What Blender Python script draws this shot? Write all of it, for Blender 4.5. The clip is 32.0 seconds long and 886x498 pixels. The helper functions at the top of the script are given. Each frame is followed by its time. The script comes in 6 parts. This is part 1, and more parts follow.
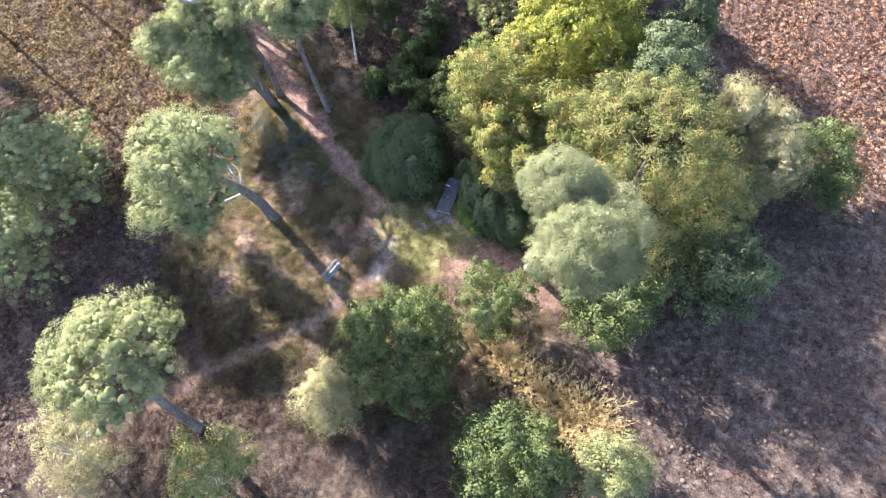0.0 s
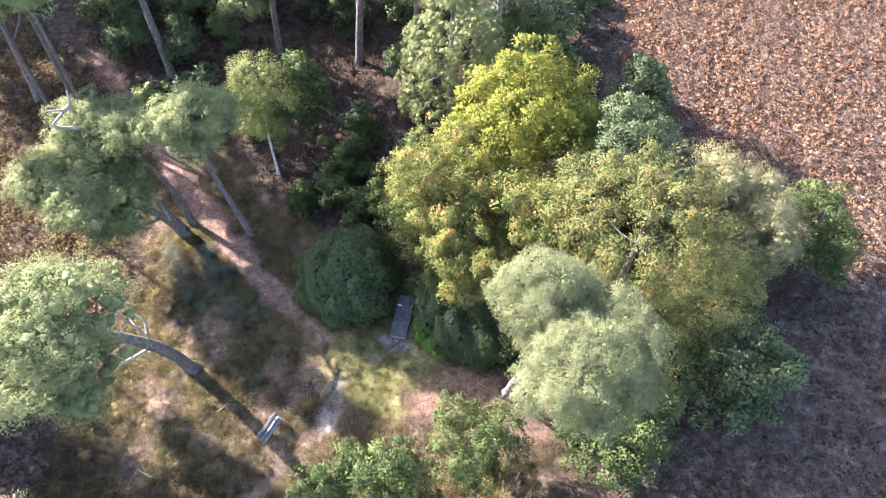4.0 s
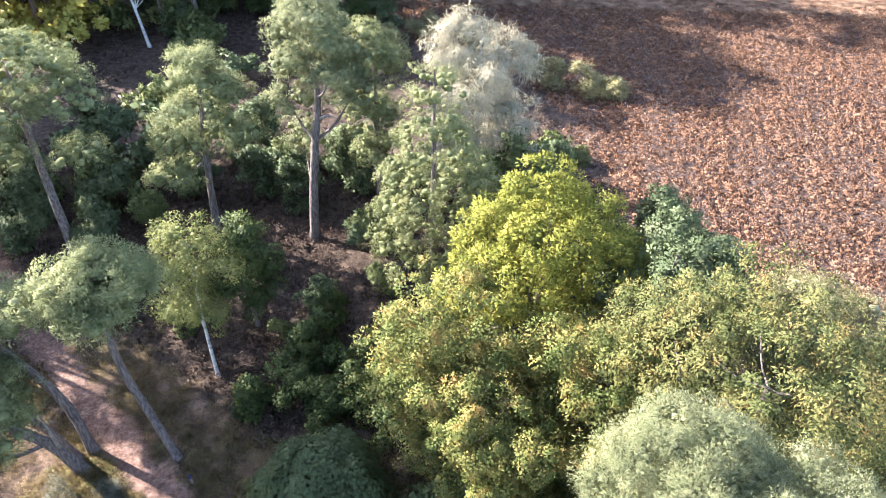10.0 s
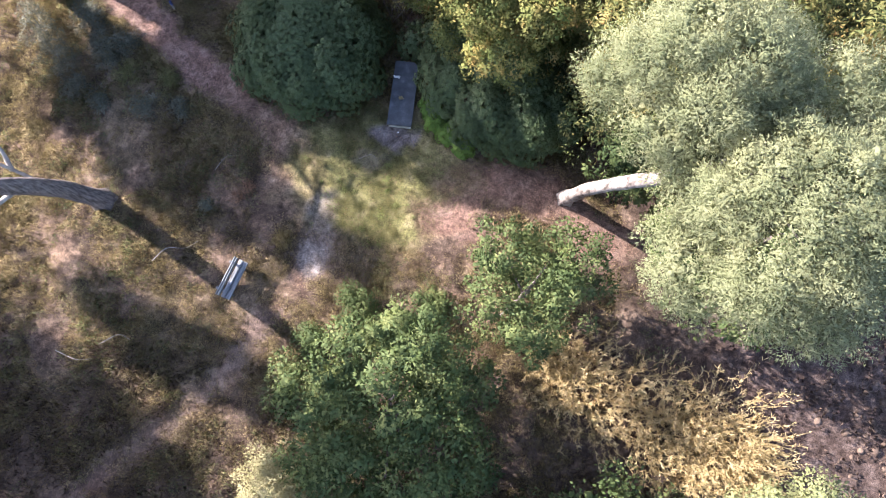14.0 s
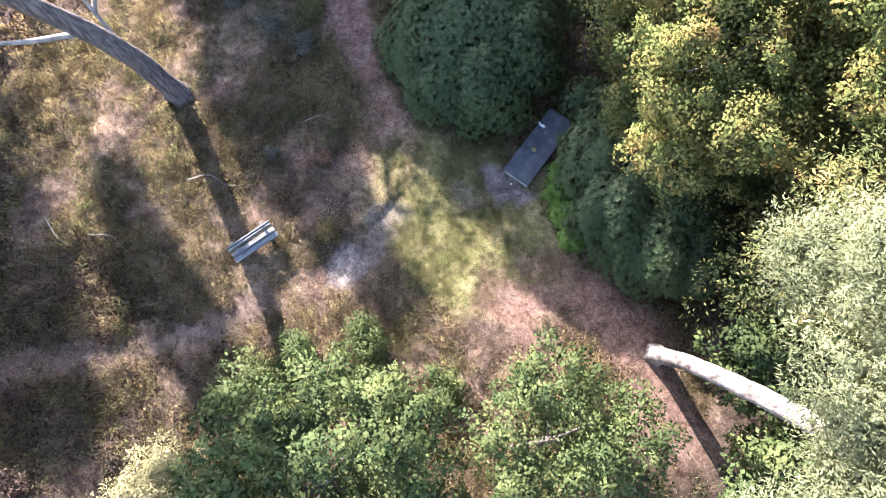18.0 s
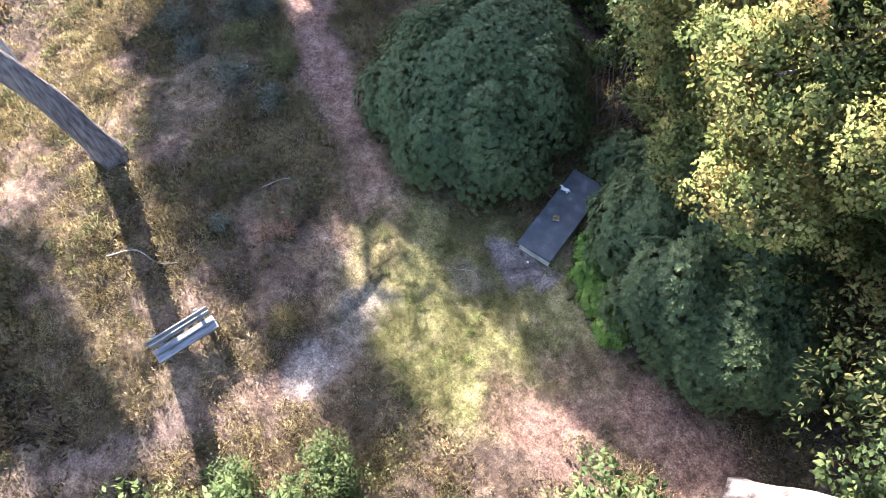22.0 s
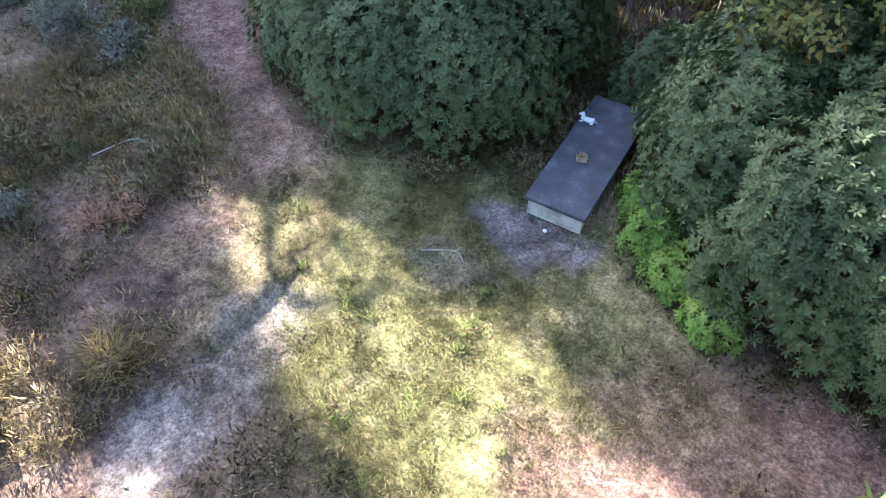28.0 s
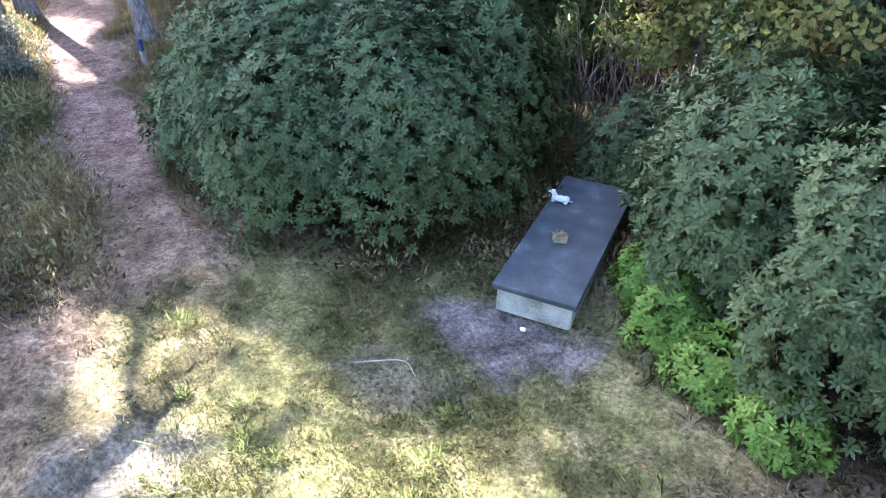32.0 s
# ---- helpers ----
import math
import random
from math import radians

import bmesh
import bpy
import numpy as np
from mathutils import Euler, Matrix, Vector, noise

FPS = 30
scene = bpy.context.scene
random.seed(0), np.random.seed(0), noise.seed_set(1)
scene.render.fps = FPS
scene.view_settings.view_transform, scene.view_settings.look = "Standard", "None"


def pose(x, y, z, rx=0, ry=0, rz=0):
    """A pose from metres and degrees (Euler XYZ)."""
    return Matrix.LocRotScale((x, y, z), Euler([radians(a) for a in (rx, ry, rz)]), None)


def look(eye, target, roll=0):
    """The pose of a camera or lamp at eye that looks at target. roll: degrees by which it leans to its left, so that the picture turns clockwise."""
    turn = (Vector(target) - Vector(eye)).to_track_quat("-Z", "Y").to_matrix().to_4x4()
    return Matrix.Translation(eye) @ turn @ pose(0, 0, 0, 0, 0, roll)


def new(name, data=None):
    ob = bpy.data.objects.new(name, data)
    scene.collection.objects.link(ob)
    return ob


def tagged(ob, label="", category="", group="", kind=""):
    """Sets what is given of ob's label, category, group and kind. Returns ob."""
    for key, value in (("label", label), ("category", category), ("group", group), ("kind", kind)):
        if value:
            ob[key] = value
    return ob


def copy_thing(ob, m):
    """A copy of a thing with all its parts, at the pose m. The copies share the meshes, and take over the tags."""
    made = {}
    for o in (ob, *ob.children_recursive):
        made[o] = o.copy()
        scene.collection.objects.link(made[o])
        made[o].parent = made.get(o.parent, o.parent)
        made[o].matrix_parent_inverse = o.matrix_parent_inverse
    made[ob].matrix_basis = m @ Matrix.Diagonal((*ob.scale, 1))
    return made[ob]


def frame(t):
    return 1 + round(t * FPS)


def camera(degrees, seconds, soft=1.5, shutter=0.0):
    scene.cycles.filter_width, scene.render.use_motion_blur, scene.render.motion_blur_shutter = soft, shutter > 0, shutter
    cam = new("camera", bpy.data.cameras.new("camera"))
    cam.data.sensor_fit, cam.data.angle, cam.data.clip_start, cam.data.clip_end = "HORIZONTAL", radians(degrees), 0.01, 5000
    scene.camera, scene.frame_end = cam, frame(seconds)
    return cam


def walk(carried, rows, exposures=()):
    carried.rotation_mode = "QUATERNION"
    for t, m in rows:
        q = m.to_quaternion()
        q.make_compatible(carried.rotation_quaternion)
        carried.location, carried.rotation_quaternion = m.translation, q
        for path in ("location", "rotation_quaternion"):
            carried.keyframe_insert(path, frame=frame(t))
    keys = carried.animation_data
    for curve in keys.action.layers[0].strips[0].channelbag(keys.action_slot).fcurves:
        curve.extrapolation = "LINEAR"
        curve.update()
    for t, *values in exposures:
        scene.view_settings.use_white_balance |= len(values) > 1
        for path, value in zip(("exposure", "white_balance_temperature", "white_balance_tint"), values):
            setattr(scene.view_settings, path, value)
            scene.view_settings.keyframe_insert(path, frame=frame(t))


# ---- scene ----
cam = camera(65.2, 32.0, soft=0.9)
PATH = [
    (0, (7.109, -19.535, 38.233), (6.794, -18.72, 36.434), 0.0),
    (0.5, (6.95, -19.199, 37.772), (6.637, -18.392, 35.969), -0.0),
    (1, (6.667, -18.638, 37.111), (6.357, -17.833, 35.307), 0.1),
    (1.5, (6.392, -17.948, 36.456), (6.08, -17.142, 34.653), 0.0),
    (2, (6.088, -17.1, 35.793), (5.775, -16.291, 33.991), 0.0),
    (2.5, (5.768, -16.226, 35.103), (5.447, -15.399, 33.311), -0.0),
    (4.5, (5.223, -15.656, 32.229), (5.001, -14.428, 30.666), 0.1),
    (5, (4.628, -15.452, 31.151), (4.402, -14.094, 29.7), 0.2),
    (5.5, (4.352, -14.932, 30.484), (4.104, -13.47, 29.143), 0.1),
    (6, (3.969, -14.352, 29.81), (3.705, -12.799, 28.579), -0.0),
    (6.5, (3.604, -13.828, 29.163), (3.326, -12.205, 28.027), -0.0),
    (7, (3.233, -13.396, 28.438), (2.946, -11.724, 27.378), -0.1),
    (7.5, (2.825, -12.952, 27.785), (2.539, -11.273, 26.737), 0.0),
    (8, (2.582, -12.689, 27.085), (2.3, -11.036, 25.996), 0.0),
    (8.5, (2.38, -12.386, 26.474), (2.102, -10.761, 25.343), 0.1),
    (9, (2.299, -12.28, 25.786), (2.038, -10.672, 24.626), 0.1),
    (9.5, (2.191, -12.04, 25.183), (1.993, -10.439, 24.002), 0.1),
    (10, (2.174, -11.845, 24.387), (2.014, -10.259, 23.179), 0.0),
    (10.5, (2.05, -11.409, 23.777), (1.898, -9.862, 22.519), 0.1),
    (11, (2.046, -10.799, 23.253), (1.894, -9.289, 21.951), 0.0),
    (11.5, (2.082, -10.053, 22.679), (1.932, -8.591, 21.322), -0.1),
    (12, (2.473, -9.757, 22.437), (2.323, -8.442, 20.938), -0.3),
    (12.5, (2.443, -9.669, 23.605), (2.34, -8.659, 21.882), -0.1),
    (13, (2.409, -9.481, 23.593), (2.345, -8.85, 21.697), -0.0),
    (13.5, (2.415, -9.237, 23.66), (2.365, -8.818, 21.705), -0.0),
    (14, (2.422, -8.979, 23.621), (2.364, -8.574, 21.664), -0.0),
    (14.5, (2.328, -8.19, 23.674), (2.253, -7.805, 21.712), 0.0),
    (16.5, (2.615, -7.521, 21.314), (2.39, -7.152, 19.361), 0.0),
    (17, (2.553, -7.355, 20.779), (2.303, -7.004, 18.826), 0.0),
    (17.5, (2.496, -7.29, 20.206), (2.215, -6.928, 18.259), 0.0),
    (18, (2.484, -7.203, 19.568), (2.155, -6.782, 17.641), 0.0),
    (18.5, (2.452, -7.121, 18.97), (2.05, -6.607, 17.079), -0.0),
    (19, (2.402, -7.039, 18.338), (1.934, -6.438, 16.489), 0.0),
    (19.5, (2.449, -7.084, 17.671), (1.922, -6.408, 15.864), 0.0),
    (20, (2.378, -6.974, 17.076), (1.844, -6.288, 15.275), 0.0),
    (20.5, (2.416, -6.991, 16.379), (1.872, -6.289, 14.586), 0.0),
    (21, (2.366, -6.932, 15.772), (1.826, -6.234, 13.977), 0.1),
    (21.5, (2.315, -6.89, 15.138), (1.77, -6.188, 13.346), 0.1),
    (22, (2.269, -6.838, 14.513), (1.712, -6.12, 12.731), 0.1),
    (22.5, (2.253, -6.787, 13.886), (1.682, -6.055, 12.114), -0.1),
    (23, (2.171, -6.708, 13.303), (1.587, -5.96, 11.542), 0.0),
    (23.5, (2.111, -6.63, 12.692), (1.519, -5.873, 10.939), -0.0),
    (24, (2.097, -6.614, 12.027), (1.481, -5.829, 10.293), -0.1),
    (24.5, (2.024, -6.49, 11.447), (1.388, -5.686, 9.729), -0.2),
    (26.5, (1.654, -6.052, 8.972), (0.974, -5.166, 7.313), -0.1),
    (27, (1.632, -6.056, 8.368), (0.969, -5.148, 6.714), -0.2),
    (27.5, (1.674, -6.086, 7.751), (1.023, -5.13, 6.119), -0.2),
    (28, (1.582, -5.995, 7.362), (0.919, -4.938, 5.799), 0.0),
    (28.5, (1.543, -5.955, 6.948), (0.773, -4.699, 5.595), 0.0),
    (29, (1.55, -6.0, 6.471), (0.706, -4.603, 5.315), 0.0),
    (29.5, (1.597, -6.033, 5.957), (0.778, -4.611, 4.813), 0.1),
    (30, (1.599, -6.028, 5.579), (0.822, -4.588, 4.428), 0.2),
    (30.5, (1.517, -5.902, 5.392), (0.744, -4.462, 4.239), 0.2),
    (31, (1.417, -5.698, 5.082), (0.646, -4.258, 3.927), 0.2),
    (31.5, (1.283, -5.445, 4.861), (0.517, -4.006, 3.701), 0.2),
    (32, (1.168, -5.129, 4.812), (0.429, -3.671, 3.659), 0.3),
]
EXPOSURES = [(0.0, 2.74, 5950, 17), (6.0, 2.86, 6000, 16), (9.0, 2.86, 6000, 16), (12.0, 2.68, 5950, 19), (14.0, 2.52, 5900, 21), (18.0, 2.84, 5850, 20), (20.0, 3.06, 5850, 20), (22.0, 3.12, 5850, 19), (24.0, 3.20, 5850, 18), (27.5, 3.24, 5800, 18), (28.2, 3.56, 5600, 18), (29.0, 3.90, 5450, 16), (31.0, 3.87, 5550, 16), (32.0, 3.86, 5600, 17)]
walk(cam, [(t, look(eye, target, roll)) for t, eye, target, roll in PATH], EXPOSURES)

# ---- light ----
SUN_TO = Vector((-0.934 * math.cos(radians(30)), 0.356 * math.cos(radians(30)), math.sin(radians(30)))).normalized()
world = bpy.data.worlds.new("sky")
scene.world = world
world.use_nodes = True
wn = world.node_tree
sky = wn.nodes.new("ShaderNodeTexSky")
sky.sky_type = "NISHITA"
sky.sun_disc = False
sky.sun_elevation = radians(30)
sky.sun_rotation = math.atan2(-0.934, 0.356)
sky.air_density, sky.dust_density = 1.0, 1.5
wn.nodes["Background"].inputs[1].default_value = 0.134
wn.links.new(sky.outputs[0], wn.nodes["Background"].inputs[0])
sun = new("sun", bpy.data.lights.new("sun", "SUN"))
sun.data.energy, sun.data.angle, sun.data.color = 5.0, radians(0.55), (1.0, 0.95, 0.86)
sun.rotation_mode = "QUATERNION"
sun.rotation_quaternion = SUN_TO.to_track_quat("Z", "Y")
sun.location = (-40, 20, 40)


# ---- materials ----
def nodes_of(name):
    m = bpy.data.materials.new(name)
    m.use_nodes = True
    return m, m.node_tree.nodes, m.node_tree.links


def ramp(ns, ls, source, stops):
    r = ns.new("ShaderNodeValToRGB")
    e = r.color_ramp.elements
    while len(e) < len(stops):
        e.new(0.5)
    for el, (p, c) in zip(e, stops):
        el.position, el.color = p, (*c, 1)
    ls.new(source, r.inputs[0])
    return r.outputs[0]


def noise_tex(ns, ls, scale, detail=4, rough=0.55, space="Object"):
    co = ns.new("ShaderNodeTexCoord")
    n = ns.new("ShaderNodeTexNoise")
    n.inputs["Scale"].default_value, n.inputs["Detail"].default_value, n.inputs["Roughness"].default_value = scale, detail, rough
    ls.new(co.outputs[space], n.inputs["Vector"])
    return n.outputs[0]


def mixed(ns, ls, fac, a, b, mode="MIX"):
    n = ns.new("ShaderNodeMix")
    n.data_type, n.blend_type = "RGBA", mode
    for sock, val in ((n.inputs[0], fac), (n.inputs[6], a), (n.inputs[7], b)):
        if hasattr(val, "is_output"):
            ls.new(val, sock)
        elif isinstance(val, (int, float)):
            sock.default_value = val
        else:
            sock.default_value = (*val, 1)
    return n.outputs[2]


def leaf_mat(name, stops, glow=0.28, rough=0.6, patch=0.7, gloss=0.14):
    """Foliage: colour by leaf, drifting in patches through the crown, with light passing through the blade."""
    m, ns, ls = nodes_of(name)
    b = ns["Principled BSDF"]
    g = ns.new("ShaderNodeNewGeometry")
    n = noise_tex(ns, ls, 1.3, 4)
    add = ns.new("ShaderNodeMath")
    add.operation = "MULTIPLY_ADD"
    ls.new(n, add.inputs[0])
    add.inputs[1].default_value = patch * 2.4
    sub = ns.new("ShaderNodeMath")
    sub.operation = "MULTIPLY_ADD"
    ls.new(g.outputs["Random Per Island"], sub.inputs[0])
    sub.inputs[1].default_value, sub.inputs[2].default_value = (1 - patch) * 0.55, -patch * 0.7 + (1 - patch) * 0.22
    ls.new(sub.outputs[0], add.inputs[2])
    col = ramp(ns, ls, add.outputs[0], stops)
    fine = noise_tex(ns, ls, 38.0, 3, 0.7)
    col = mixed(ns, ls, 1.0, col, ramp(ns, ls, fine, [(0.34, (0.72, 0.72, 0.72)), (0.5, (1.0, 1.0, 1.0)), (0.66, (1.22, 1.22, 1.22))]), "MULTIPLY")
    bp = ns.new("ShaderNodeBump")
    bp.inputs["Strength"].default_value, bp.inputs["Distance"].default_value = 0.6, 0.03
    ls.new(fine, bp.inputs["Height"])
    ls.new(bp.outputs[0], b.inputs["Normal"])
    ls.new(col, b.inputs["Base Color"])
    b.inputs["Roughness"].default_value = rough
    b.inputs["Specular IOR Level"].default_value = gloss
    tr = ns.new("ShaderNodeBsdfTranslucent")
    ls.new(col, tr.inputs[0])
    mx = ns.new("ShaderNodeMixShader")
    mx.inputs[0].default_value = glow
    ls.new(b.outputs[0], mx.inputs[1])
    ls.new(tr.outputs[0], mx.inputs[2])
    ls.new(mx.outputs[0], ns["Material Output"].inputs[0])
    return m


def rough_mat(name, stops, scale=6.0, fine=40.0, bump=0.4, rough=0.85, stretch=None, gloss=0.25):
    """A weathered solid: two scales of colour and relief."""
    m, ns, ls = nodes_of(name)
    b = ns["Principled BSDF"]
    co = ns.new("ShaderNodeTexCoord")
    mp = ns.new("ShaderNodeMapping")
    mp.inputs["Scale"].default_value = stretch or (1, 1, 1)
    ls.new(co.outputs["Object"], mp.inputs[0])
    outs = []
    for sc in (scale, fine):
        n = ns.new("ShaderNodeTexNoise")
        n.inputs["Scale"].default_value, n.inputs["Detail"].default_value = sc, 5
        ls.new(mp.outputs[0], n.inputs["Vector"])
        outs.append(n.outputs[0])
    avg = ns.new("ShaderNodeMath")
    avg.operation = "MULTIPLY_ADD"
    ls.new(outs[1], avg.inputs[0])
    avg.inputs[1].default_value = 0.4
    half = ns.new("ShaderNodeMath")
    half.operation = "MULTIPLY_ADD"
    ls.new(outs[0], half.inputs[0])
    half.inputs[1].default_value, half.inputs[2].default_value = 1.1, -0.25
    ls.new(half.outputs[0], avg.inputs[2])
    ls.new(ramp(ns, ls, avg.outputs[0], stops), b.inputs["Base Color"])
    b.inputs["Roughness"].default_value = rough
    b.inputs["Specular IOR Level"].default_value = gloss
    bp = ns.new("ShaderNodeBump")
    bp.inputs["Strength"].default_value, bp.inputs["Distance"].default_value = bump, 0.03
    ls.new(avg.outputs[0], bp.inputs["Height"])
    ls.new(bp.outputs[0], b.inputs["Normal"])
    return m


M_PINE = leaf_mat("pine_needles", [(0.0, (0.125, 0.14, 0.062)), (0.45, (0.22, 0.235, 0.105)), (0.8, (0.315, 0.318, 0.148)), (1.0, (0.38, 0.37, 0.175))], 0.38, 0.65, 0.85, 0.08)
M_PINE_PALE = leaf_mat("pale_pine_needles", [(0.0, (0.18, 0.195, 0.095)), (0.45, (0.23, 0.24, 0.12)), (0.8, (0.275, 0.275, 0.14)), (1.0, (0.31, 0.305, 0.16))], 0.44, 0.65, 0.9, 0.08)
M_CONIFER = leaf_mat("young_pine_needles", [(0.0, (0.13, 0.145, 0.06)), (0.5, (0.225, 0.235, 0.10)), (1.0, (0.32, 0.31, 0.135))], 0.36, 0.6, 0.85)
M_YELLOW = leaf_mat("yellow_green_leaves", [(0.0, (0.085, 0.105, 0.022)), (0.4, (0.188, 0.196, 0.038)), (0.75, (0.295, 0.275, 0.055)), (1.0, (0.39, 0.33, 0.08))], 0.36, 0.65, 0.75, 0.06)
M_MIXED = leaf_mat("turning_oak_leaves", [(0.0, (0.052, 0.068, 0.02)), (0.35, (0.110, 0.132, 0.038)), (0.6, (0.205, 0.192, 0.058)), (0.8, (0.31, 0.222, 0.072)), (1.0, (0.36, 0.185, 0.075))], 0.3, 0.65, 0.78, 0.06)
M_CHESTNUT = leaf_mat("turning_chestnut_leaves", [(0.0, (0.045, 0.057, 0.02)), (0.4, (0.104, 0.118, 0.04)), (0.68, (0.202, 0.176, 0.060)), (0.85, (0.31, 0.215, 0.075)), (1.0, (0.37, 0.195, 0.075))], 0.28, 0.65, 0.78, 0.06)
M_DARK = leaf_mat("dark_green_leaves", [(0.0, (0.04, 0.058, 0.026)), (0.5, (0.095, 0.12, 0.053)), (1.0, (0.19, 0.205, 0.105))], 0.27)
M_OAK = leaf_mat("oak_leaves", [(0.0, (0.03, 0.048, 0.016)), (0.45, (0.07, 0.095, 0.03)), (0.8, (0.15, 0.165, 0.055)), (1.0, (0.25, 0.225, 0.08))], 0.3)
M_PALE = leaf_mat("pale_willow_leaves", [(0.0, (0.17, 0.152, 0.072)), (0.5, (0.295, 0.262, 0.13)), (1.0, (0.39, 0.345, 0.18))], 0.3, 0.7, 0.85, 0.05)
M_BARE = leaf_mat("pale_bare_twigs", [(0.0, (0.22, 0.19, 0.12)), (0.5, (0.35, 0.31, 0.205)), (1.0, (0.47, 0.42, 0.29))], 0.2)
M_BIRCH = leaf_mat("birch_leaves", [(0.0, (0.09, 0.11, 0.032)), (0.5, (0.20, 0.21, 0.07)), (1.0, (0.36, 0.325, 0.12))], 0.34)
M_RHODO = leaf_mat("rhododendron_leaves", [(0.0, (0.040, 0.060, 0.022)), (0.45, (0.070, 0.098, 0.036)), (0.85, (0.110, 0.138, 0.049)), (1.0, (0.185, 0.172, 0.058))], 0.2, 0.45, 0.4, 0.24)
M_LIME = leaf_mat("fresh_green_leaves", [(0.0, (0.085, 0.145, 0.025)), (0.5, (0.16, 0.25, 0.045)), (1.0, (0.28, 0.35, 0.08))], 0.32, 0.5)
M_SILVER = leaf_mat("silver_shrub_leaves", [(0.0, (0.065, 0.066, 0.042)), (0.55, (0.15, 0.148, 0.102)), (1.0, (0.38, 0.37, 0.29))], 0.2)
M_HEATHER = leaf_mat("faded_heather", [(0.0, (0.15, 0.079, 0.047)), (0.4, (0.235, 0.13, 0.078)), (0.75, (0.305, 0.177, 0.11)), (1.0, (0.355, 0.217, 0.14))], 0.12, 0.95, 0.9, 0.0)
M_HEATHGOLD = leaf_mat("golden_heath", [(0.0, (0.075, 0.05, 0.025)), (0.4, (0.16, 0.11, 0.054)), (0.75, (0.25, 0.178, 0.092)), (1.0, (0.34, 0.25, 0.14))], 0.14, 0.9, 0.75, 0.04)
# brown heather darkened to carry tree shade as well as its own colour
M_HEATHDARKSHADE = leaf_mat("dark_shade_heather", [(0.0, (0.05, 0.034, 0.028)), (0.5, (0.115, 0.08, 0.058)), (1.0, (0.23, 0.16, 0.115))], 0.12, 0.85, 0.7, 0.05)
M_GRASSGOLD = leaf_mat("dry_grass", [(0.0, (0.145, 0.11, 0.042)), (0.4, (0.255, 0.195, 0.078)), (0.75, (0.37, 0.29, 0.125)), (1.0, (0.48, 0.39, 0.19))], 0.28, 0.75, 0.8, 0.06)
M_GRASS = leaf_mat("short_grass", [(0.0, (0.084, 0.084, 0.026)), (0.4, (0.150, 0.140, 0.045)), (0.75, (0.225, 0.198, 0.076)), (1.0, (0.32, 0.262, 0.128))], 0.25, 0.65, 0.75, 0.1)
M_TUSSOCK = leaf_mat("tussock_grass", [(0.0, (0.10, 0.15, 0.03)), (0.5, (0.20, 0.25, 0.06)), (1.0, (0.34, 0.35, 0.12))], 0.25)
M_STRAW = leaf_mat("bleached_stems", [(0.0, (0.27, 0.19, 0.08)), (0.5, (0.46, 0.345, 0.165)), (1.0, (0.62, 0.5, 0.28))], 0.25, 0.8, 0.75, 0.08)
M_LOWHEATH = leaf_mat("low_heath", [(0.0, (0.11, 0.082, 0.04)), (0.4, (0.225, 0.168, 0.08)), (0.75, (0.34, 0.258, 0.13)), (1.0, (0.44, 0.345, 0.19))], 0.18, 0.8, 0.75, 0.06)
M_HEATHOLIVE = leaf_mat("olive_heath", [(0.0, (0.07, 0.075, 0.028)), (0.4, (0.15, 0.145, 0.055)), (0.75, (0.25, 0.22, 0.09)), (1.0, (0.36, 0.30, 0.14))], 0.2, 0.75, 0.75, 0.08)
M_WEED = leaf_mat("weed_leaves", [(0.0, (0.05, 0.07, 0.02)), (0.5, (0.13, 0.15, 0.05)), (1.0, (0.25, 0.25, 0.09))], 0.25, 0.6, 0.4, 0.2)
M_FAR_GOLD = leaf_mat("golden_leaves", [(0.0, (0.26, 0.22, 0.045)), (0.5, (0.41, 0.36, 0.08)), (1.0, (0.53, 0.46, 0.13))], 0.36)
M_MOORHEATH = rough_mat("faded_heather_cushion", [(0.27, (0.038, 0.022, 0.014)), (0.5, (0.107, 0.065, 0.040)), (0.72, (0.195, 0.125, 0.08))], 1.1, 34, 1.0, 0.95, gloss=0.02)
# heather with the shade of the wood put into its colour
M_SHADEHEATH = rough_mat("shade_heather_cushion", [(0.25, (0.035, 0.024, 0.02)), (0.5, (0.085, 0.06, 0.046)), (0.75, (0.165, 0.12, 0.092))], 1.3, 20, 1.0, 0.95, gloss=0.03)
M_BARK = rough_mat("pine_bark", [(0.3, (0.062, 0.047, 0.040)), (0.5, (0.138, 0.108, 0.092)), (0.72, (0.225, 0.182, 0.158))], 15, 52, 1.0, 0.9, stretch=(1, 1, 0.16))
M_BARK_PALE = rough_mat("pale_upper_bark", [(0.3, (0.06, 0.045, 0.036)), (0.47, (0.19, 0.155, 0.13)), (0.7, (0.32, 0.275, 0.235))], 6, 34, 0.8, stretch=(1, 1, 0.35))
M_BIRCHBARK = rough_mat("birch_bark", [(0.25, (0.10, 0.09, 0.08)), (0.45, (0.42, 0.40, 0.36)), (0.8, (0.62, 0.60, 0.55))], 5, 18, 0.3, stretch=(0.4, 0.4, 1.5))
M_DEAD = rough_mat("bleached_dead_wood", [(0.2, (0.15, 0.125, 0.105)), (0.6, (0.30, 0.265, 0.225)), (0.9, (0.45, 0.41, 0.36))], 6, 30, 0.5)
M_SLATE = rough_mat("dark_slate", [(0.3, (0.030, 0.034, 0.038)), (0.55, (0.049, 0.054, 0.060)), (0.68, (0.075, 0.081, 0.086)), (0.82, (0.15, 0.155, 0.145))], 3.5, 45, 0.15, 0.55, gloss=0.3)
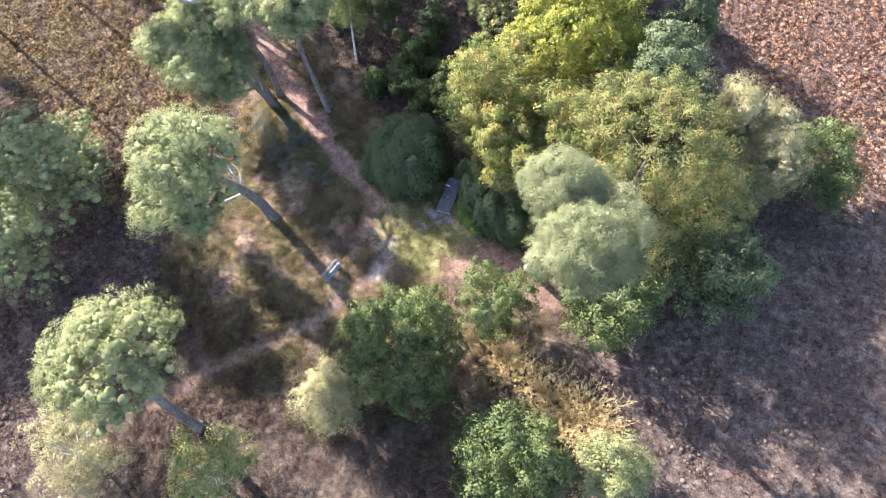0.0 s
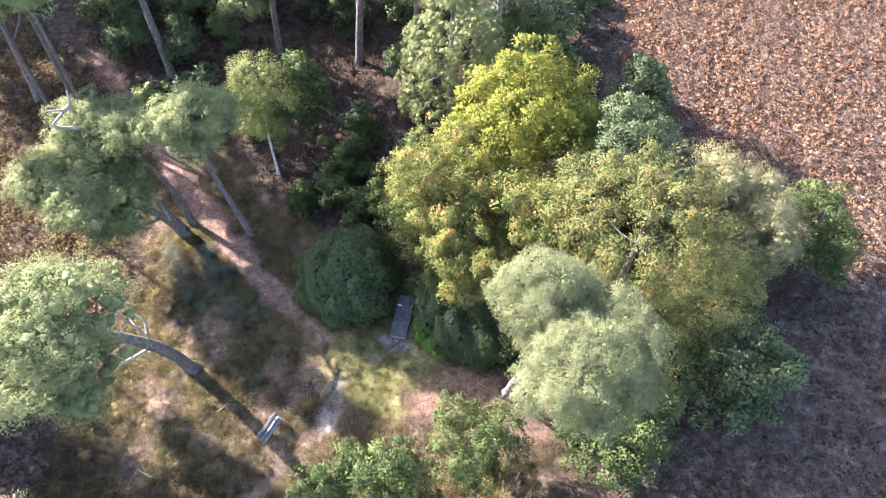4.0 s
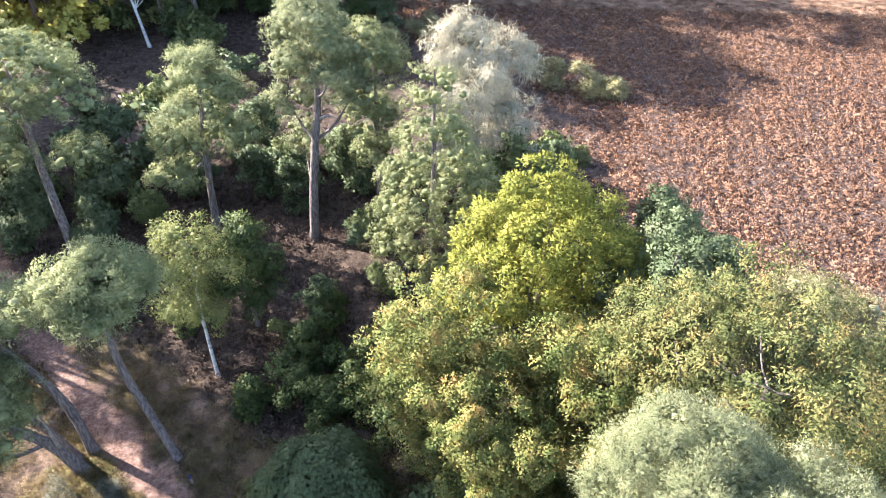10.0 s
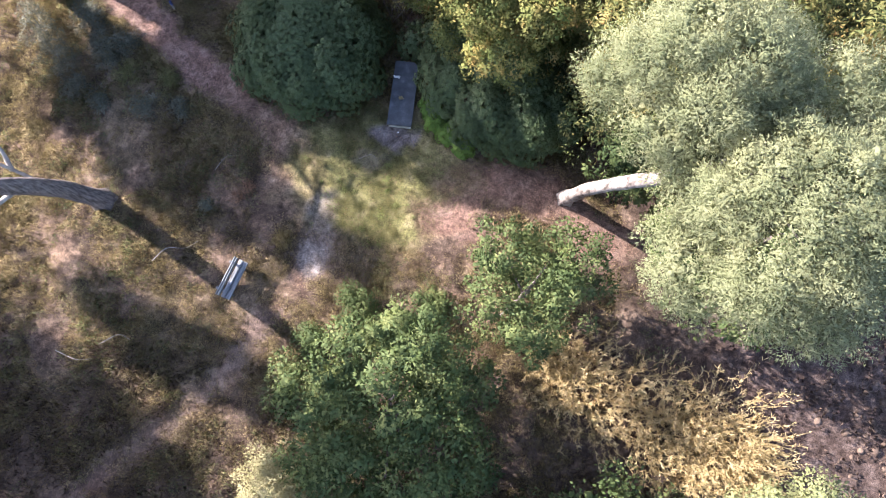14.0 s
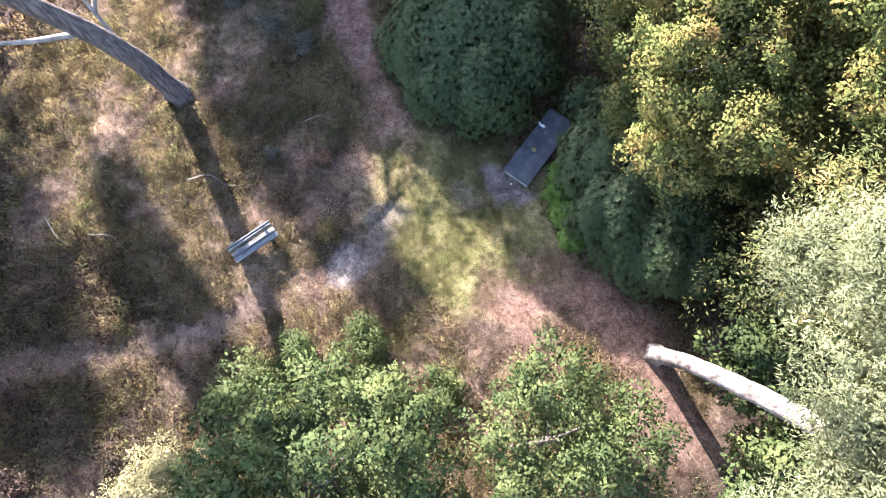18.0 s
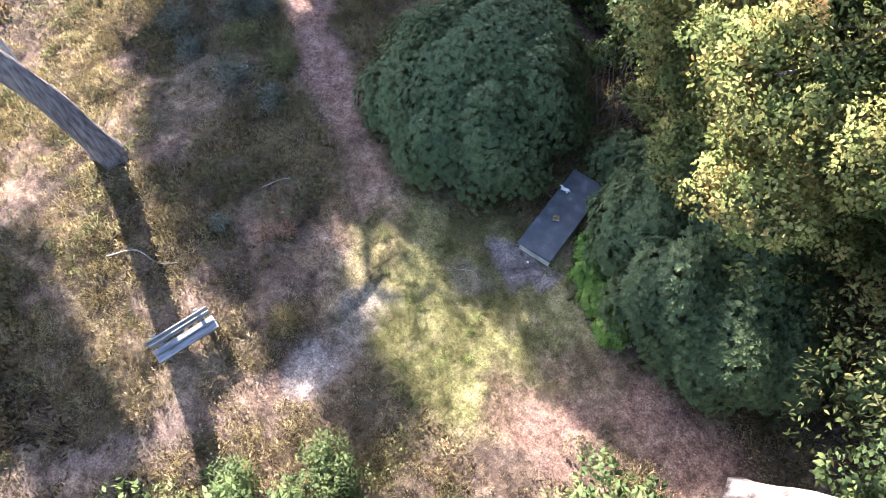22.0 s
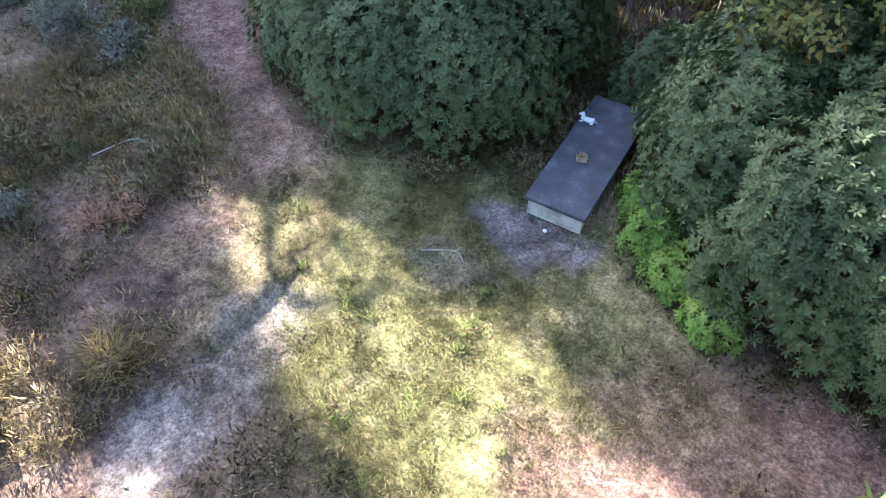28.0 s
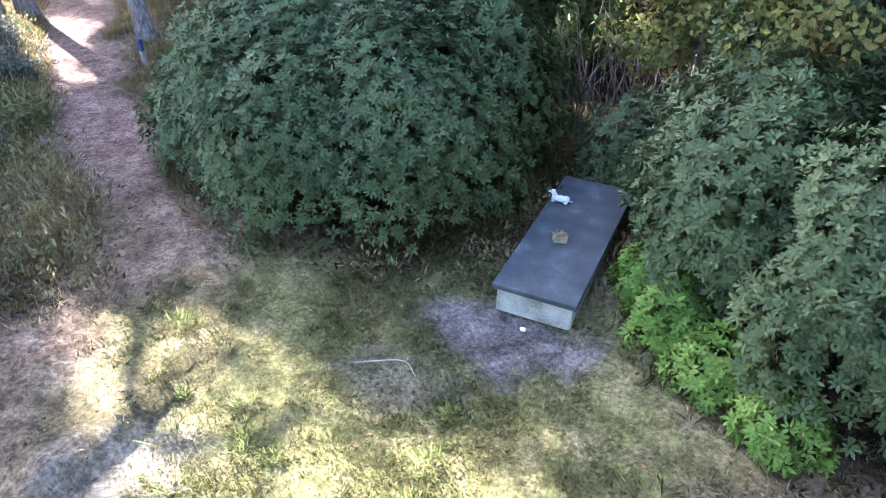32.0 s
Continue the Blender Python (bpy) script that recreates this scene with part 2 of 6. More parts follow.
M_CONCRETE = rough_mat("mossy_plinth_stone", [(0.2, (0.12, 0.125, 0.085)), (0.5, (0.29, 0.28, 0.235)), (0.85, (0.45, 0.435, 0.385))], 4.5, 35, 0.35)
M_BENCH = rough_mat("weathered_oak_board", [(0.3, (0.07, 0.07, 0.066)), (0.5, (0.18, 0.18, 0.178)), (0.75, (0.32, 0.325, 0.325))], 9, 60, 0.5, 0.8, stretch=(1, 0.12, 1))
M_WHITE = rough_mat("white_glazed_stone", [(0.2, (0.50, 0.50, 0.48)), (0.6, (0.68, 0.68, 0.66)), (0.9, (0.78, 0.78, 0.77))], 5, 40, 0.1, 0.45)
M_POT = rough_mat("mossy_planter_stone", [(0.2, (0.11, 0.095, 0.065)), (0.5, (0.24, 0.20, 0.14)), (0.9, (0.38, 0.33, 0.25))], 12, 60, 0.4)
M_BLUE = rough_mat("faded_blue_paint", [(0.2, (0.02, 0.026, 0.06)), (0.6, (0.035, 0.045, 0.11)), (0.9, (0.06, 0.07, 0.14))], 9, 50, 0.2, 0.5)
M_STONE = rough_mat("pale_pebble", [(0.2, (0.40, 0.38, 0.35)), (0.6, (0.62, 0.60, 0.57)), (0.9, (0.75, 0.73, 0.70))], 12, 60, 0.2)


def ground_mat():
    m, ns, ls = nodes_of("heath_ground")
    b = ns["Principled BSDF"]

    def mask(name):
        a = ns.new("ShaderNodeAttribute")
        a.attribute_name = name
        return a.outputs["Fac"]

    big, mid, fine = noise_tex(ns, ls, 0.35, 5), noise_tex(ns, ls, 2.2, 6, 0.62), noise_tex(ns, ls, 24.0, 9, 0.76)
    # wood floor: litter brown taken near black so the colour holds the tree shade
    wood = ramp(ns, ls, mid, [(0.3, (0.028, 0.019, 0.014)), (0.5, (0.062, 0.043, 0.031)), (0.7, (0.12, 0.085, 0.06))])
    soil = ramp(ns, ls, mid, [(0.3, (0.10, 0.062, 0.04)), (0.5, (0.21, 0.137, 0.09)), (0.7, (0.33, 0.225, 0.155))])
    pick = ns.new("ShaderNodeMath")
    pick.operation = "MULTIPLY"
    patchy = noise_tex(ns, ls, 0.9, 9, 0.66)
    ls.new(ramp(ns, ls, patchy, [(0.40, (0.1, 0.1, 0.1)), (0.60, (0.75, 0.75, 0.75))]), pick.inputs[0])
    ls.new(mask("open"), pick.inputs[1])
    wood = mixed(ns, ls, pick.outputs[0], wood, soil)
    moor = ramp(ns, ls, mid, [(0.3, (0.036, 0.023, 0.017)), (0.5, (0.083, 0.056, 0.043)), (0.7, (0.15, 0.108, 0.087))])
    sand = ramp(ns, ls, mid, [(0.25, (0.115, 0.066, 0.047)), (0.5, (0.19, 0.114, 0.083)), (0.75, (0.27, 0.178, 0.136))])
    pale = ramp(ns, ls, mid, [(0.3, (0.125, 0.098, 0.080)), (0.5, (0.215, 0.174, 0.145)), (0.7, (0.305, 0.255, 0.215))])
    grass = ramp(ns, ls, mid, [(0.28, (0.086, 0.082, 0.029)), (0.5, (0.155, 0.138, 0.052)), (0.72, (0.245, 0.198, 0.100))])
    bare = ramp(ns, ls, mid, [(0.3, (0.085, 0.07, 0.063)), (0.55, (0.155, 0.128, 0.115)), (0.75, (0.24, 0.20, 0.182))])
    col = mixed(ns, ls, mask("moor"), wood, moor)
    col = mixed(ns, ls, mask("grass"), col, grass)
    col = mixed(ns, ls, mask("path"), col, sand)
    col = mixed(ns, ls, mask("pale"), col, pale)
    col = mixed(ns, ls, mask("bare"), col, bare)
    grain = ramp(ns, ls, fine, [(0.36, (0.35, 0.35, 0.35)), (0.5, (0.9, 0.9, 0.9)), (0.64, (1.6, 1.6, 1.6))])
    col = mixed(ns, ls, 0.95, col, grain, "MULTIPLY")
    litter_spots = ramp(ns, ls, noise_tex(ns, ls, 6.5, 8, 0.7), [(0.38, (0.5, 0.48, 0.46)), (0.5, (0.95, 0.95, 0.95)), (0.62, (1.3, 1.3, 1.3))])
    col = mixed(ns, ls, 0.9, col, litter_spots, "MULTIPLY")
    ls.new(col, b.inputs["Base Color"])
    b.inputs["Roughness"].default_value = 0.95
    b.inputs["Specular IOR Level"].default_value = 0.1
    bp = ns.new("ShaderNodeBump")
    bp.inputs["Strength"].default_value, bp.inputs["Distance"].default_value = 0.7, 0.05
    ls.new(fine, bp.inputs["Height"])
    ls.new(bp.outputs[0], b.inputs["Normal"])
    return m


M_GROUND = ground_mat()
RNG = np.random.default_rng(7)


# ---- mesh helpers ----
def mesh_np(name, verts, faces, material, smooth=False, normals=None):
    """A mesh from arrays: faces is (n, 3) or (n, 4), or a list of such arrays."""
    me = bpy.data.meshes.new(name)
    verts = np.asarray(verts, np.float32)
    sets = [np.asarray(f, np.int32) for f in (faces if isinstance(faces, list) else [faces])]
    loops = np.concatenate([f.ravel() for f in sets])
    sizes = np.concatenate([np.full(len(f), f.shape[1], np.int32) for f in sets])
    me.vertices.add(len(verts))
    me.vertices.foreach_set("co", verts.ravel())
    me.loops.add(len(loops))
    me.loops.foreach_set("vertex_index", loops)
    me.polygons.add(len(sizes))
    me.polygons.foreach_set("loop_start", (np.cumsum(sizes) - sizes).astype(np.int32))
    if smooth or normals is not None:
        me.polygons.foreach_set("use_smooth", np.ones(len(sizes), bool))
    me.update(calc_edges=True)
    if material:
        me.materials.append(material)
    if normals is not None:
        me.normals_split_custom_set_from_vertices(np.asarray(normals, np.float32))
    return me


def thing(name, x, y, z, label, category, group="", kind="", rz=0.0):
    e = new(name)
    e.matrix_basis = pose(x, y, z, 0, 0, rz)
    e.empty_display_size = 0.3
    return tagged(e, label, category, group, kind)


def part_np(name, verts, faces, material, parent, label="", smooth=False, normals=None):
    ob = new(name, mesh_np(name, verts, faces, material, smooth, normals))
    ob.parent = parent
    return tagged(ob, label)


def part(name, bm, material, parent, label="", smooth=False):
    me = bpy.data.meshes.new(name)
    bm.to_mesh(me)
    bm.free()
    me.materials.append(material)
    if smooth:
        for p in me.polygons:
            p.use_smooth = True
    ob = new(name, me)
    ob.parent = parent
    return tagged(ob, label)


def unit(a):
    return a / np.maximum(np.linalg.norm(a, axis=-1, keepdims=True), 1e-9)


def leaves(p, d, up, length, width, fold=0.18, six=False):
    """Leaf blades at p along d, facing up: lens-shaped blades, or broader six-point ones."""
    n = len(p)
    side = unit(np.cross(d, up))
    nor = np.cross(side, d)
    length, width = np.broadcast_to(length, n)[:, None], np.broadcast_to(width, n)[:, None]
    lift = nor * width * fold
    tip = p + d * length
    if six:
        a, b = p + d * length * 0.32, p + d * length * 0.72
        w1, w2 = side * width * 0.5, side * width * 0.42
        v = np.stack([p, a + w1 + lift, b + w2 + lift, tip - nor * length * 0.06, b - w2 + lift, a - w1 + lift], 1).reshape(-1, 3)
        o = np.arange(n)[:, None] * 6
        return v, np.concatenate([o + [0, 1, 2, 3], o + [0, 3, 4, 5]], 0)
    mid = p + d * length * 0.42 + lift
    v = np.stack([p, mid + side * width * 0.5, tip, mid - side * width * 0.5], 1).reshape(-1, 3)
    return v, np.arange(n)[:, None] * 4 + np.array([0, 1, 2, 3])


def ball(rng, n):
    return unit(rng.normal(size=(n, 3)))


def shell(rng, lobes, n, inner=0.12, low=-0.45):
    """Points on the outside of a union of lobes (x, y, z, rx, rz), with the way outwards."""
    lb = np.array(lobes, float)
    w = lb[:, 3] ** 2
    got_p, got_n, have = [], [], 0
    while have < n:
        k = rng.choice(len(lb), 2 * n, p=w / w.sum())
        u = ball(rng, 2 * n)
        ok = u[:, 2] > low + rng.normal(size=2 * n) * 0.12
        k, u = k[ok], u[ok]
        r = np.stack([lb[k, 3], lb[k, 3], lb[k, 4]], 1)
        deep = np.where(rng.random(len(u)) < inner, rng.uniform(0.35, 0.8, len(u)), rng.uniform(0.86, 1.06, len(u)))
        wob = 1 + 0.13 * np.sin(5 * u[:, 0] + 3 * k) * np.cos(4 * u[:, 1] + k) + 0.09 * np.sin(9 * u[:, 2] + 7 * u[:, 0])
        p = lb[k, :3] + u * r * (deep * wob)[:, None]
        keep = np.ones(len(p), bool)
        for j, l in enumerate(lb):
            q = (p - l[:3]) / [l[3], l[3], l[4]]
            keep &= (k == j) | ((q * q).sum(1) > 0.72) | (rng.random(len(p)) < 0.06)
        got_p.append(p[keep])
        got_n.append(unit(u[keep] / r[keep]))
        have += keep.sum()
    return np.concatenate(got_p)[:n], np.concatenate(got_n)[:n]


ICO = bmesh.new()
bmesh.ops.create_icosphere(ICO, subdivisions=1, radius=1.0)
ICO_V = np.array([v.co[:] for v in ICO.verts])
ICO_F = np.array([[v.index for v in f.verts] for f in ICO.faces])
ICO.free()


def lumps(rng, c, r, flat=0.8):
    """Uneven solid lumps at c that close the inside of the foliage."""
    n, m = len(c), len(ICO_V)
    u = np.tile(ICO_V, (n, 1))
    v = np.repeat(c, m, 0) + u * [1, 1, flat] * np.repeat(r, m)[:, None] * rng.uniform(0.72, 1.2, (n * m, 1))
    f = (np.arange(n)[:, None, None] * m + ICO_F[None]).reshape(-1, 3)
    return v, f, unit(u + rng.normal(size=u.shape) * 0.25)


def sprays(rng, lobes, total, size, width, puff, each, reach, droop, inner, low, six=False, core=0.62, loose=1.45):
    """Foliage in puffs: small domes on the lobes, each covered with blades that face outwards."""
    total, size, width = total * 2, size * 0.76, width * 0.76
    each = int(each * 1.5)
    n = max(8, total // each)
    c, out = shell(rng, lobes, int(n * loose), inner, low)
    gap = np.sin(c[:, 0] * 3.1 + 1.7 * np.sin(c[:, 2] * 2.3)) + np.sin(c[:, 1] * 3.4 + 1.3 * np.sin(c[:, 0] * 2.1)) + np.sin(c[:, 2] * 3.7 + c[:, 1]) + rng.normal(size=len(c)) * 0.8
    k = np.argsort(-gap)[:n]
    c, out = c[k] + out[k] * rng.normal(size=(n, 1)) * 0.22 * puff / 0.46, out[k]
    rs = puff * rng.uniform(0.55, 1.45, n)
    o = np.repeat(out, each, 0)
    u = unit(ball(rng, n * each) + o * 0.6 + [0, 0, 0.35])
    r = np.repeat(rs, each)[:, None] * rng.uniform(0.7, 1.1, (n * each, 1))
    p = np.repeat(c, each, 0) + u * r * [1, 1, 0.78]
    d = unit(u * reach + ball(rng, len(p)) * 0.8 + [0, 0, -droop])
    up = unit(u + ball(rng, len(p)) * 0.35 + [0, 0, 0.25])
    s = size * rng.uniform(0.6, 1.35, len(p))
    v, f = leaves(p, d, up, s, s * width / size, 0.15, six)
    nor = np.repeat(unit(u * 0.8 + up * 0.22 + o * 0.25), len(v) // len(p), 0)
    if core > 0.05 and not six:
        cv, cf, cn = lumps(rng, c - out * rs[:, None] * 0.6, rs * core * 0.9)
        v, f, nor = np.concatenate([v, cv]), [f, cf + len(v)], np.concatenate([nor, cn])
    return v, f, nor


def crown_mesh(rng, lobes, clusters, per, size, width, spread=0.28, droop=0.0, outward=0.55, inner=0.12, low=-0.45, six=False, flat=0.0, puff=0.46, each=60, core=0.3):
    return sprays(rng, lobes, int(clusters * per * 0.85), size * 1.18, width * 1.18, puff, each, outward, droop, inner, low, six, core, 1.6)


def needle_mesh(rng, lobes, clusters, per, size, width, inner=0.08, low=-0.35, puff=0.40, each=64, core=0.6):
    return sprays(rng, lobes, int(clusters * per * 0.8), size, width, puff, each, 0.6, 0.0, inner, low, False, core, 1.12)


def tube(points, radii, sides=9, rng=None, rough=0.0):
    """A tapered limb along points; closed at the thin end."""
    pts = np.array(points, float)
    t = np.linspace(0, 1, len(pts))
    n = max(4, 4 * len(pts))
    s = np.linspace(0, 1, n)
    ends = np.concatenate([[2 * pts[0] - pts[1]], pts, [2 * pts[-1] - pts[-2]]])
    i = np.minimum((s * (len(pts) - 1)).astype(int), len(pts) - 2)
    w = (s * (len(pts) - 1) - i)[:, None]
    a0, a1, a2, a3 = ends[i], ends[i + 1], ends[i + 2], ends[i + 3]
    c = 0.5 * (2 * a1 + (a2 - a0) * w + (2 * a0 - 5 * a1 + 4 * a2 - a3) * w**2 + (3 * a1 - a0 - 3 * a2 + a3) * w**3)
    r = np.interp(s, t, radii)
    tan = unit(np.gradient(c, axis=0))
    ref = np.array([0.31, 0.95, 0.05]) if abs(tan[0, 1]) < 0.8 else np.array([0.95, 0.31, 0.05])
    a = unit(np.cross(tan, ref))
    b = np.cross(tan, a)
    ang = np.linspace(0, 2 * np.pi, sides, endpoint=False)
    wob = 1 + (rng.normal(size=(n, sides)) * rough if rng is not None else 0)
    v = c[:, None] + (a[:, None] * np.cos(ang)[:, None] + b[:, None] * np.sin(ang)[:, None]) * (r[:, None] * wob)[..., None]
    i = np.arange(n - 1)[:, None] * sides
    j = np.arange(sides)
    f = np.stack([i + j, i + (j + 1) % sides, i + sides + (j + 1) % sides, i + sides + j], -1).reshape(-1, 4)
    return v.reshape(-1, 3), f


def lobes_auto(rng, cx, cy, z0, z1, r, n, squash=0.8):
    """Uneven lobes that fill a crown between two heights."""
    out = [(cx, cy, (z0 + z1) / 2, r * 0.50, (z1 - z0) * 0.38)]
    for k in range(int(n * 1.3)):
        a = 2.399 * k + rng.uniform(-0.4, 0.4)
        h = rng.uniform(0.08, 0.92)
        lr = r * rng.uniform(0.22, 0.42)
        reach = (r - lr) * math.sqrt(max(0.15, 1 - (2 * h - 0.85) ** 2)) * rng.uniform(0.8, 1.22)
        out.append((cx + reach * math.cos(a), cy + reach * math.sin(a), z0 + h * (z1 - z0), lr, lr * squash))
    return out


def local(lobes, x, y, z):
    return [(l[0] - x, l[1] - y, l[2] - z, l[3], l[4]) for l in lobes]


# ---- the lie of the land ----
BANK_Y = [-5.2, -4.7, -4.1, -3.55, -3.15, -2.75, -2.35, -1.9]
BANK_X = [-3.55, -3.3, -3.1, -2.98, -2.92, -2.93, -3.0, -3.2]


def bank(x, y):
    """A low turf step along the west side of the worn path."""
    d = np.interp(y, BANK_Y, BANK_X) - x
    ends = np.clip((y + 5.2) / 0.5, 0, 1) * np.clip((-1.75 - y) / 0.35, 0, 1)
    return ends * (0.15 * np.clip(d / 0.10, 0, 1) * np.exp(-np.maximum(d, 0) / 0.55) - 0.05 * (d < 0) * np.exp(np.minimum(d, 0) / 0.6))


def land(x, y):
    x, y = np.asarray(x, float), np.asarray(y, float)
    z = 0.13 + 0.30 * np.exp(-((x + 9) ** 2 + (y + 4.5) ** 2) / 22) + 0.12 * np.exp(-((x - 6) ** 2 + (y + 2) ** 2) / 8)
    z = z - 0.25 * np.exp(-((x + 9) ** 2 + (y - 16) ** 2) / 90) - 0.35 * np.exp(-((x + 4) ** 2 + (y + 9.5) ** 2) / 10)
    z = z + 0.07 * np.exp(-((x + 0.3) ** 2 / 2.2 + (y - 1.0) ** 2 / 2.6))
    z = z + 1.0 / (1 + np.exp(-(y - 44) / 6)) * 0.9
    return z + bank(x, y)


def seg_dist(x, y, line):
    d = np.full(np.shape(x), 1e9)
    for (ax, ay), (bx, by) in zip(line[:-1], line[1:]):
        t = np.clip(((x - ax) * (bx - ax) + (y - ay) * (by - ay)) / ((bx - ax) ** 2 + (by - ay) ** 2), 0, 1)
        d = np.minimum(d, np.hypot(x - ax - t * (bx - ax), y - ay - t * (by - ay)))
    return d


def wave(x, y, s=1.0):
    return 0.5 * np.sin(1.7 * s * x + 0.6 * np.sin(1.1 * s * y)) + 0.3 * np.sin(2.9 * s * y + 1.3 * np.sin(1.9 * s * x)) + 0.2 * np.sin(5.3 * s * (x + 0.7 * y))


LATTICE = np.random.default_rng(99).random((256, 256))


def fbm(x, y, scale, octaves=3):
    """Cloudy noise from 0 to 1 over the plan."""
    x, y = np.asarray(x, float) / scale + 311.3, np.asarray(y, float) / scale + 173.7
    out, amp, tot = 0, 1.0, 0
    for k in range(octaves):
        i, j = np.floor(x).astype(int), np.floor(y).astype(int)
        u, v = x - i, y - j
        u, v = u * u * (3 - 2 * u), v * v * (3 - 2 * v)
        g = [LATTICE[(i + a) % 256, (j + b) % 256] for a in (0, 1) for b in (0, 1)]
        out = out + amp * ((g[0] * (1 - v) + g[1] * v) * (1 - u) + (g[2] * (1 - v) + g[3] * v) * u)
        tot += amp
        amp, x, y = amp * 0.5, x * 2.03 + 7.1, y * 2.03 + 3.7
    return out / tot


def step(d, edge, soft):
    return np.clip((edge - d) / soft + 0.5, 0, 1)


PATH_UP = [(-27, 17), (-20.8, 11.0), (-18.2, 8.8), (-16.0, 7.3), (-14.0, 5.75), (-12.2, 4.3), (-10.4, 2.9), (-8.6, 1.65), (-6.2, 0.35), (-4.2, -1.0)]
PATH_MID = [(-4.4, -0.9), (-3.2, -1.6), (-2.75, -3.2), (-2.55, -4.8), (-3.9, -7.6), (-5.3, -9.9), (-8.2, -13.0), (-10.2, -15.5), (-15, -22)]
PATH_RIGHT = [(1.6, -1.9), (2.8, -1.6), (4.6, -1.6), (6.2, -2.4), (7.2, -3.4)]
MOOR_Y = [-60, -30, -12, -5, 2, 8, 12, 17, 24, 33, 44, 47, 59, 79, 100, 125, 160]
MOOR_X = [20, 12.5, 11.5, 11.5, 13, 17, 18, 16, 9.5, 7.2, 4.0, -3, -13, -11, -1, 10, 30]
HEATH_Y = [-60, -25, -15, -4, 2, 8, 20, 40]
HEATH_X = [-24, -16, -13.5, -16, -17, -19, -34, -400]


def moor_at(x, y):
    w = wave(x, y, 0.35) * 1.2
    right = np.clip((x - np.interp(y, MOOR_Y, MOOR_X) + w) / 2 + 0.5, 0, 1) * np.clip((122 - y) / 4, 0, 1)
    left = np.clip((np.interp(y, HEATH_Y, HEATH_X) - x + w) / 2 + 0.5, 0, 1)
    return np.maximum(right, left)


def path_at(x, y):
    w = wave(x, y, 1.3)
    a = step(seg_dist(x, y, PATH_UP), 0.28 + 0.75 * fbm(x, y, 0.8), 0.35) * np.clip((-4.6 - x) / 3.0, 0.4, 1)
    b = step(seg_dist(x, y, PATH_MID), 0.0 + 0.85 * fbm(x, y, 0.6), 0.4) * 0.28
    c = step(seg_dist(x, y, PATH_RIGHT), 0.15 + 1.1 * fbm(x, y, 0.7), 0.7) * 0.6
    c = np.maximum(c, step(np.hypot((x - 1.75) / 1.25, (y + 2.95) / 0.8), 0.3 + 1.3 * fbm(x, y, 0.5), 0.5) * 0.9)
    return np.maximum(np.maximum(a, b), c)


def grass_at(x, y):
    d = np.hypot((x + 0.9) / 1.35, (y + 1.8) / 1.0)
    return np.maximum(step(d, 1.75 + 1.4 * fbm(x, y, 0.9), 0.9), 0.18 * np.clip(fbm(x, y, 1.6) * 5 - 2.2, 0, 1) * step(np.hypot(x + 6.5, y + 4.5), 7.0, 3.0))


def bare_at(x, y):
    d = np.hypot((x + 0.62) / 1.0, (y + 0.28) / 0.6)
    return np.maximum(step(d, 0.45 + 0.8 * fbm(x, y, 0.35), 0.3), 0.45 * step(np.hypot(x + 1.2, (y + 1.15) / 0.7), 0.1 + 1.1 * fbm(x, y, 0.3), 0.3))


def pale_at(x, y):
    low = step(seg_dist(x, y, PATH_MID[4:]), -0.02 + 0.9 * fbm(x, y, 0.5), 0.45) * (0.45 * fbm(x + 20, y, 1.1)) * np.clip((y + 15) / 6, 0.05, 1)
    spot = step(np.hypot((x + 2.7) / 0.62, (y + 5.05) / 0.95), 0.25 + 0.9 * fbm(x, y, 0.6), 0.5)
    worn = 0.6 * step(seg_dist(x, y, [(-2.75, -3.0), (-2.6, -3.6), (-2.55, -4.5)]), 0.05 + 0.65 * fbm(x, y, 0.5), 0.3)
    return np.maximum(np.maximum(low, spot), worn)


def lines(a, b, fine, lo, hi):
    inner = np.arange(a, b, fine)
    grow, out = fine, [b]
    while out[-1] < hi:
        grow = min(grow * 1.08, 60)
        out.append(out[-1] + grow)
    grow, back = fine, [a]
    while back[-1] > lo:
        grow = min(grow * 1.08, 60)
        back.append(back[-1] - grow)
    return np.array(back[:0:-1] + list(inner) + out)


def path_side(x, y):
    """The sunny strip of straw-coloured grass along the red path, spared the shade-dark soil."""
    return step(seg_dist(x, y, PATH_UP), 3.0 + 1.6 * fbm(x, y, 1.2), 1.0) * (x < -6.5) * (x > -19)


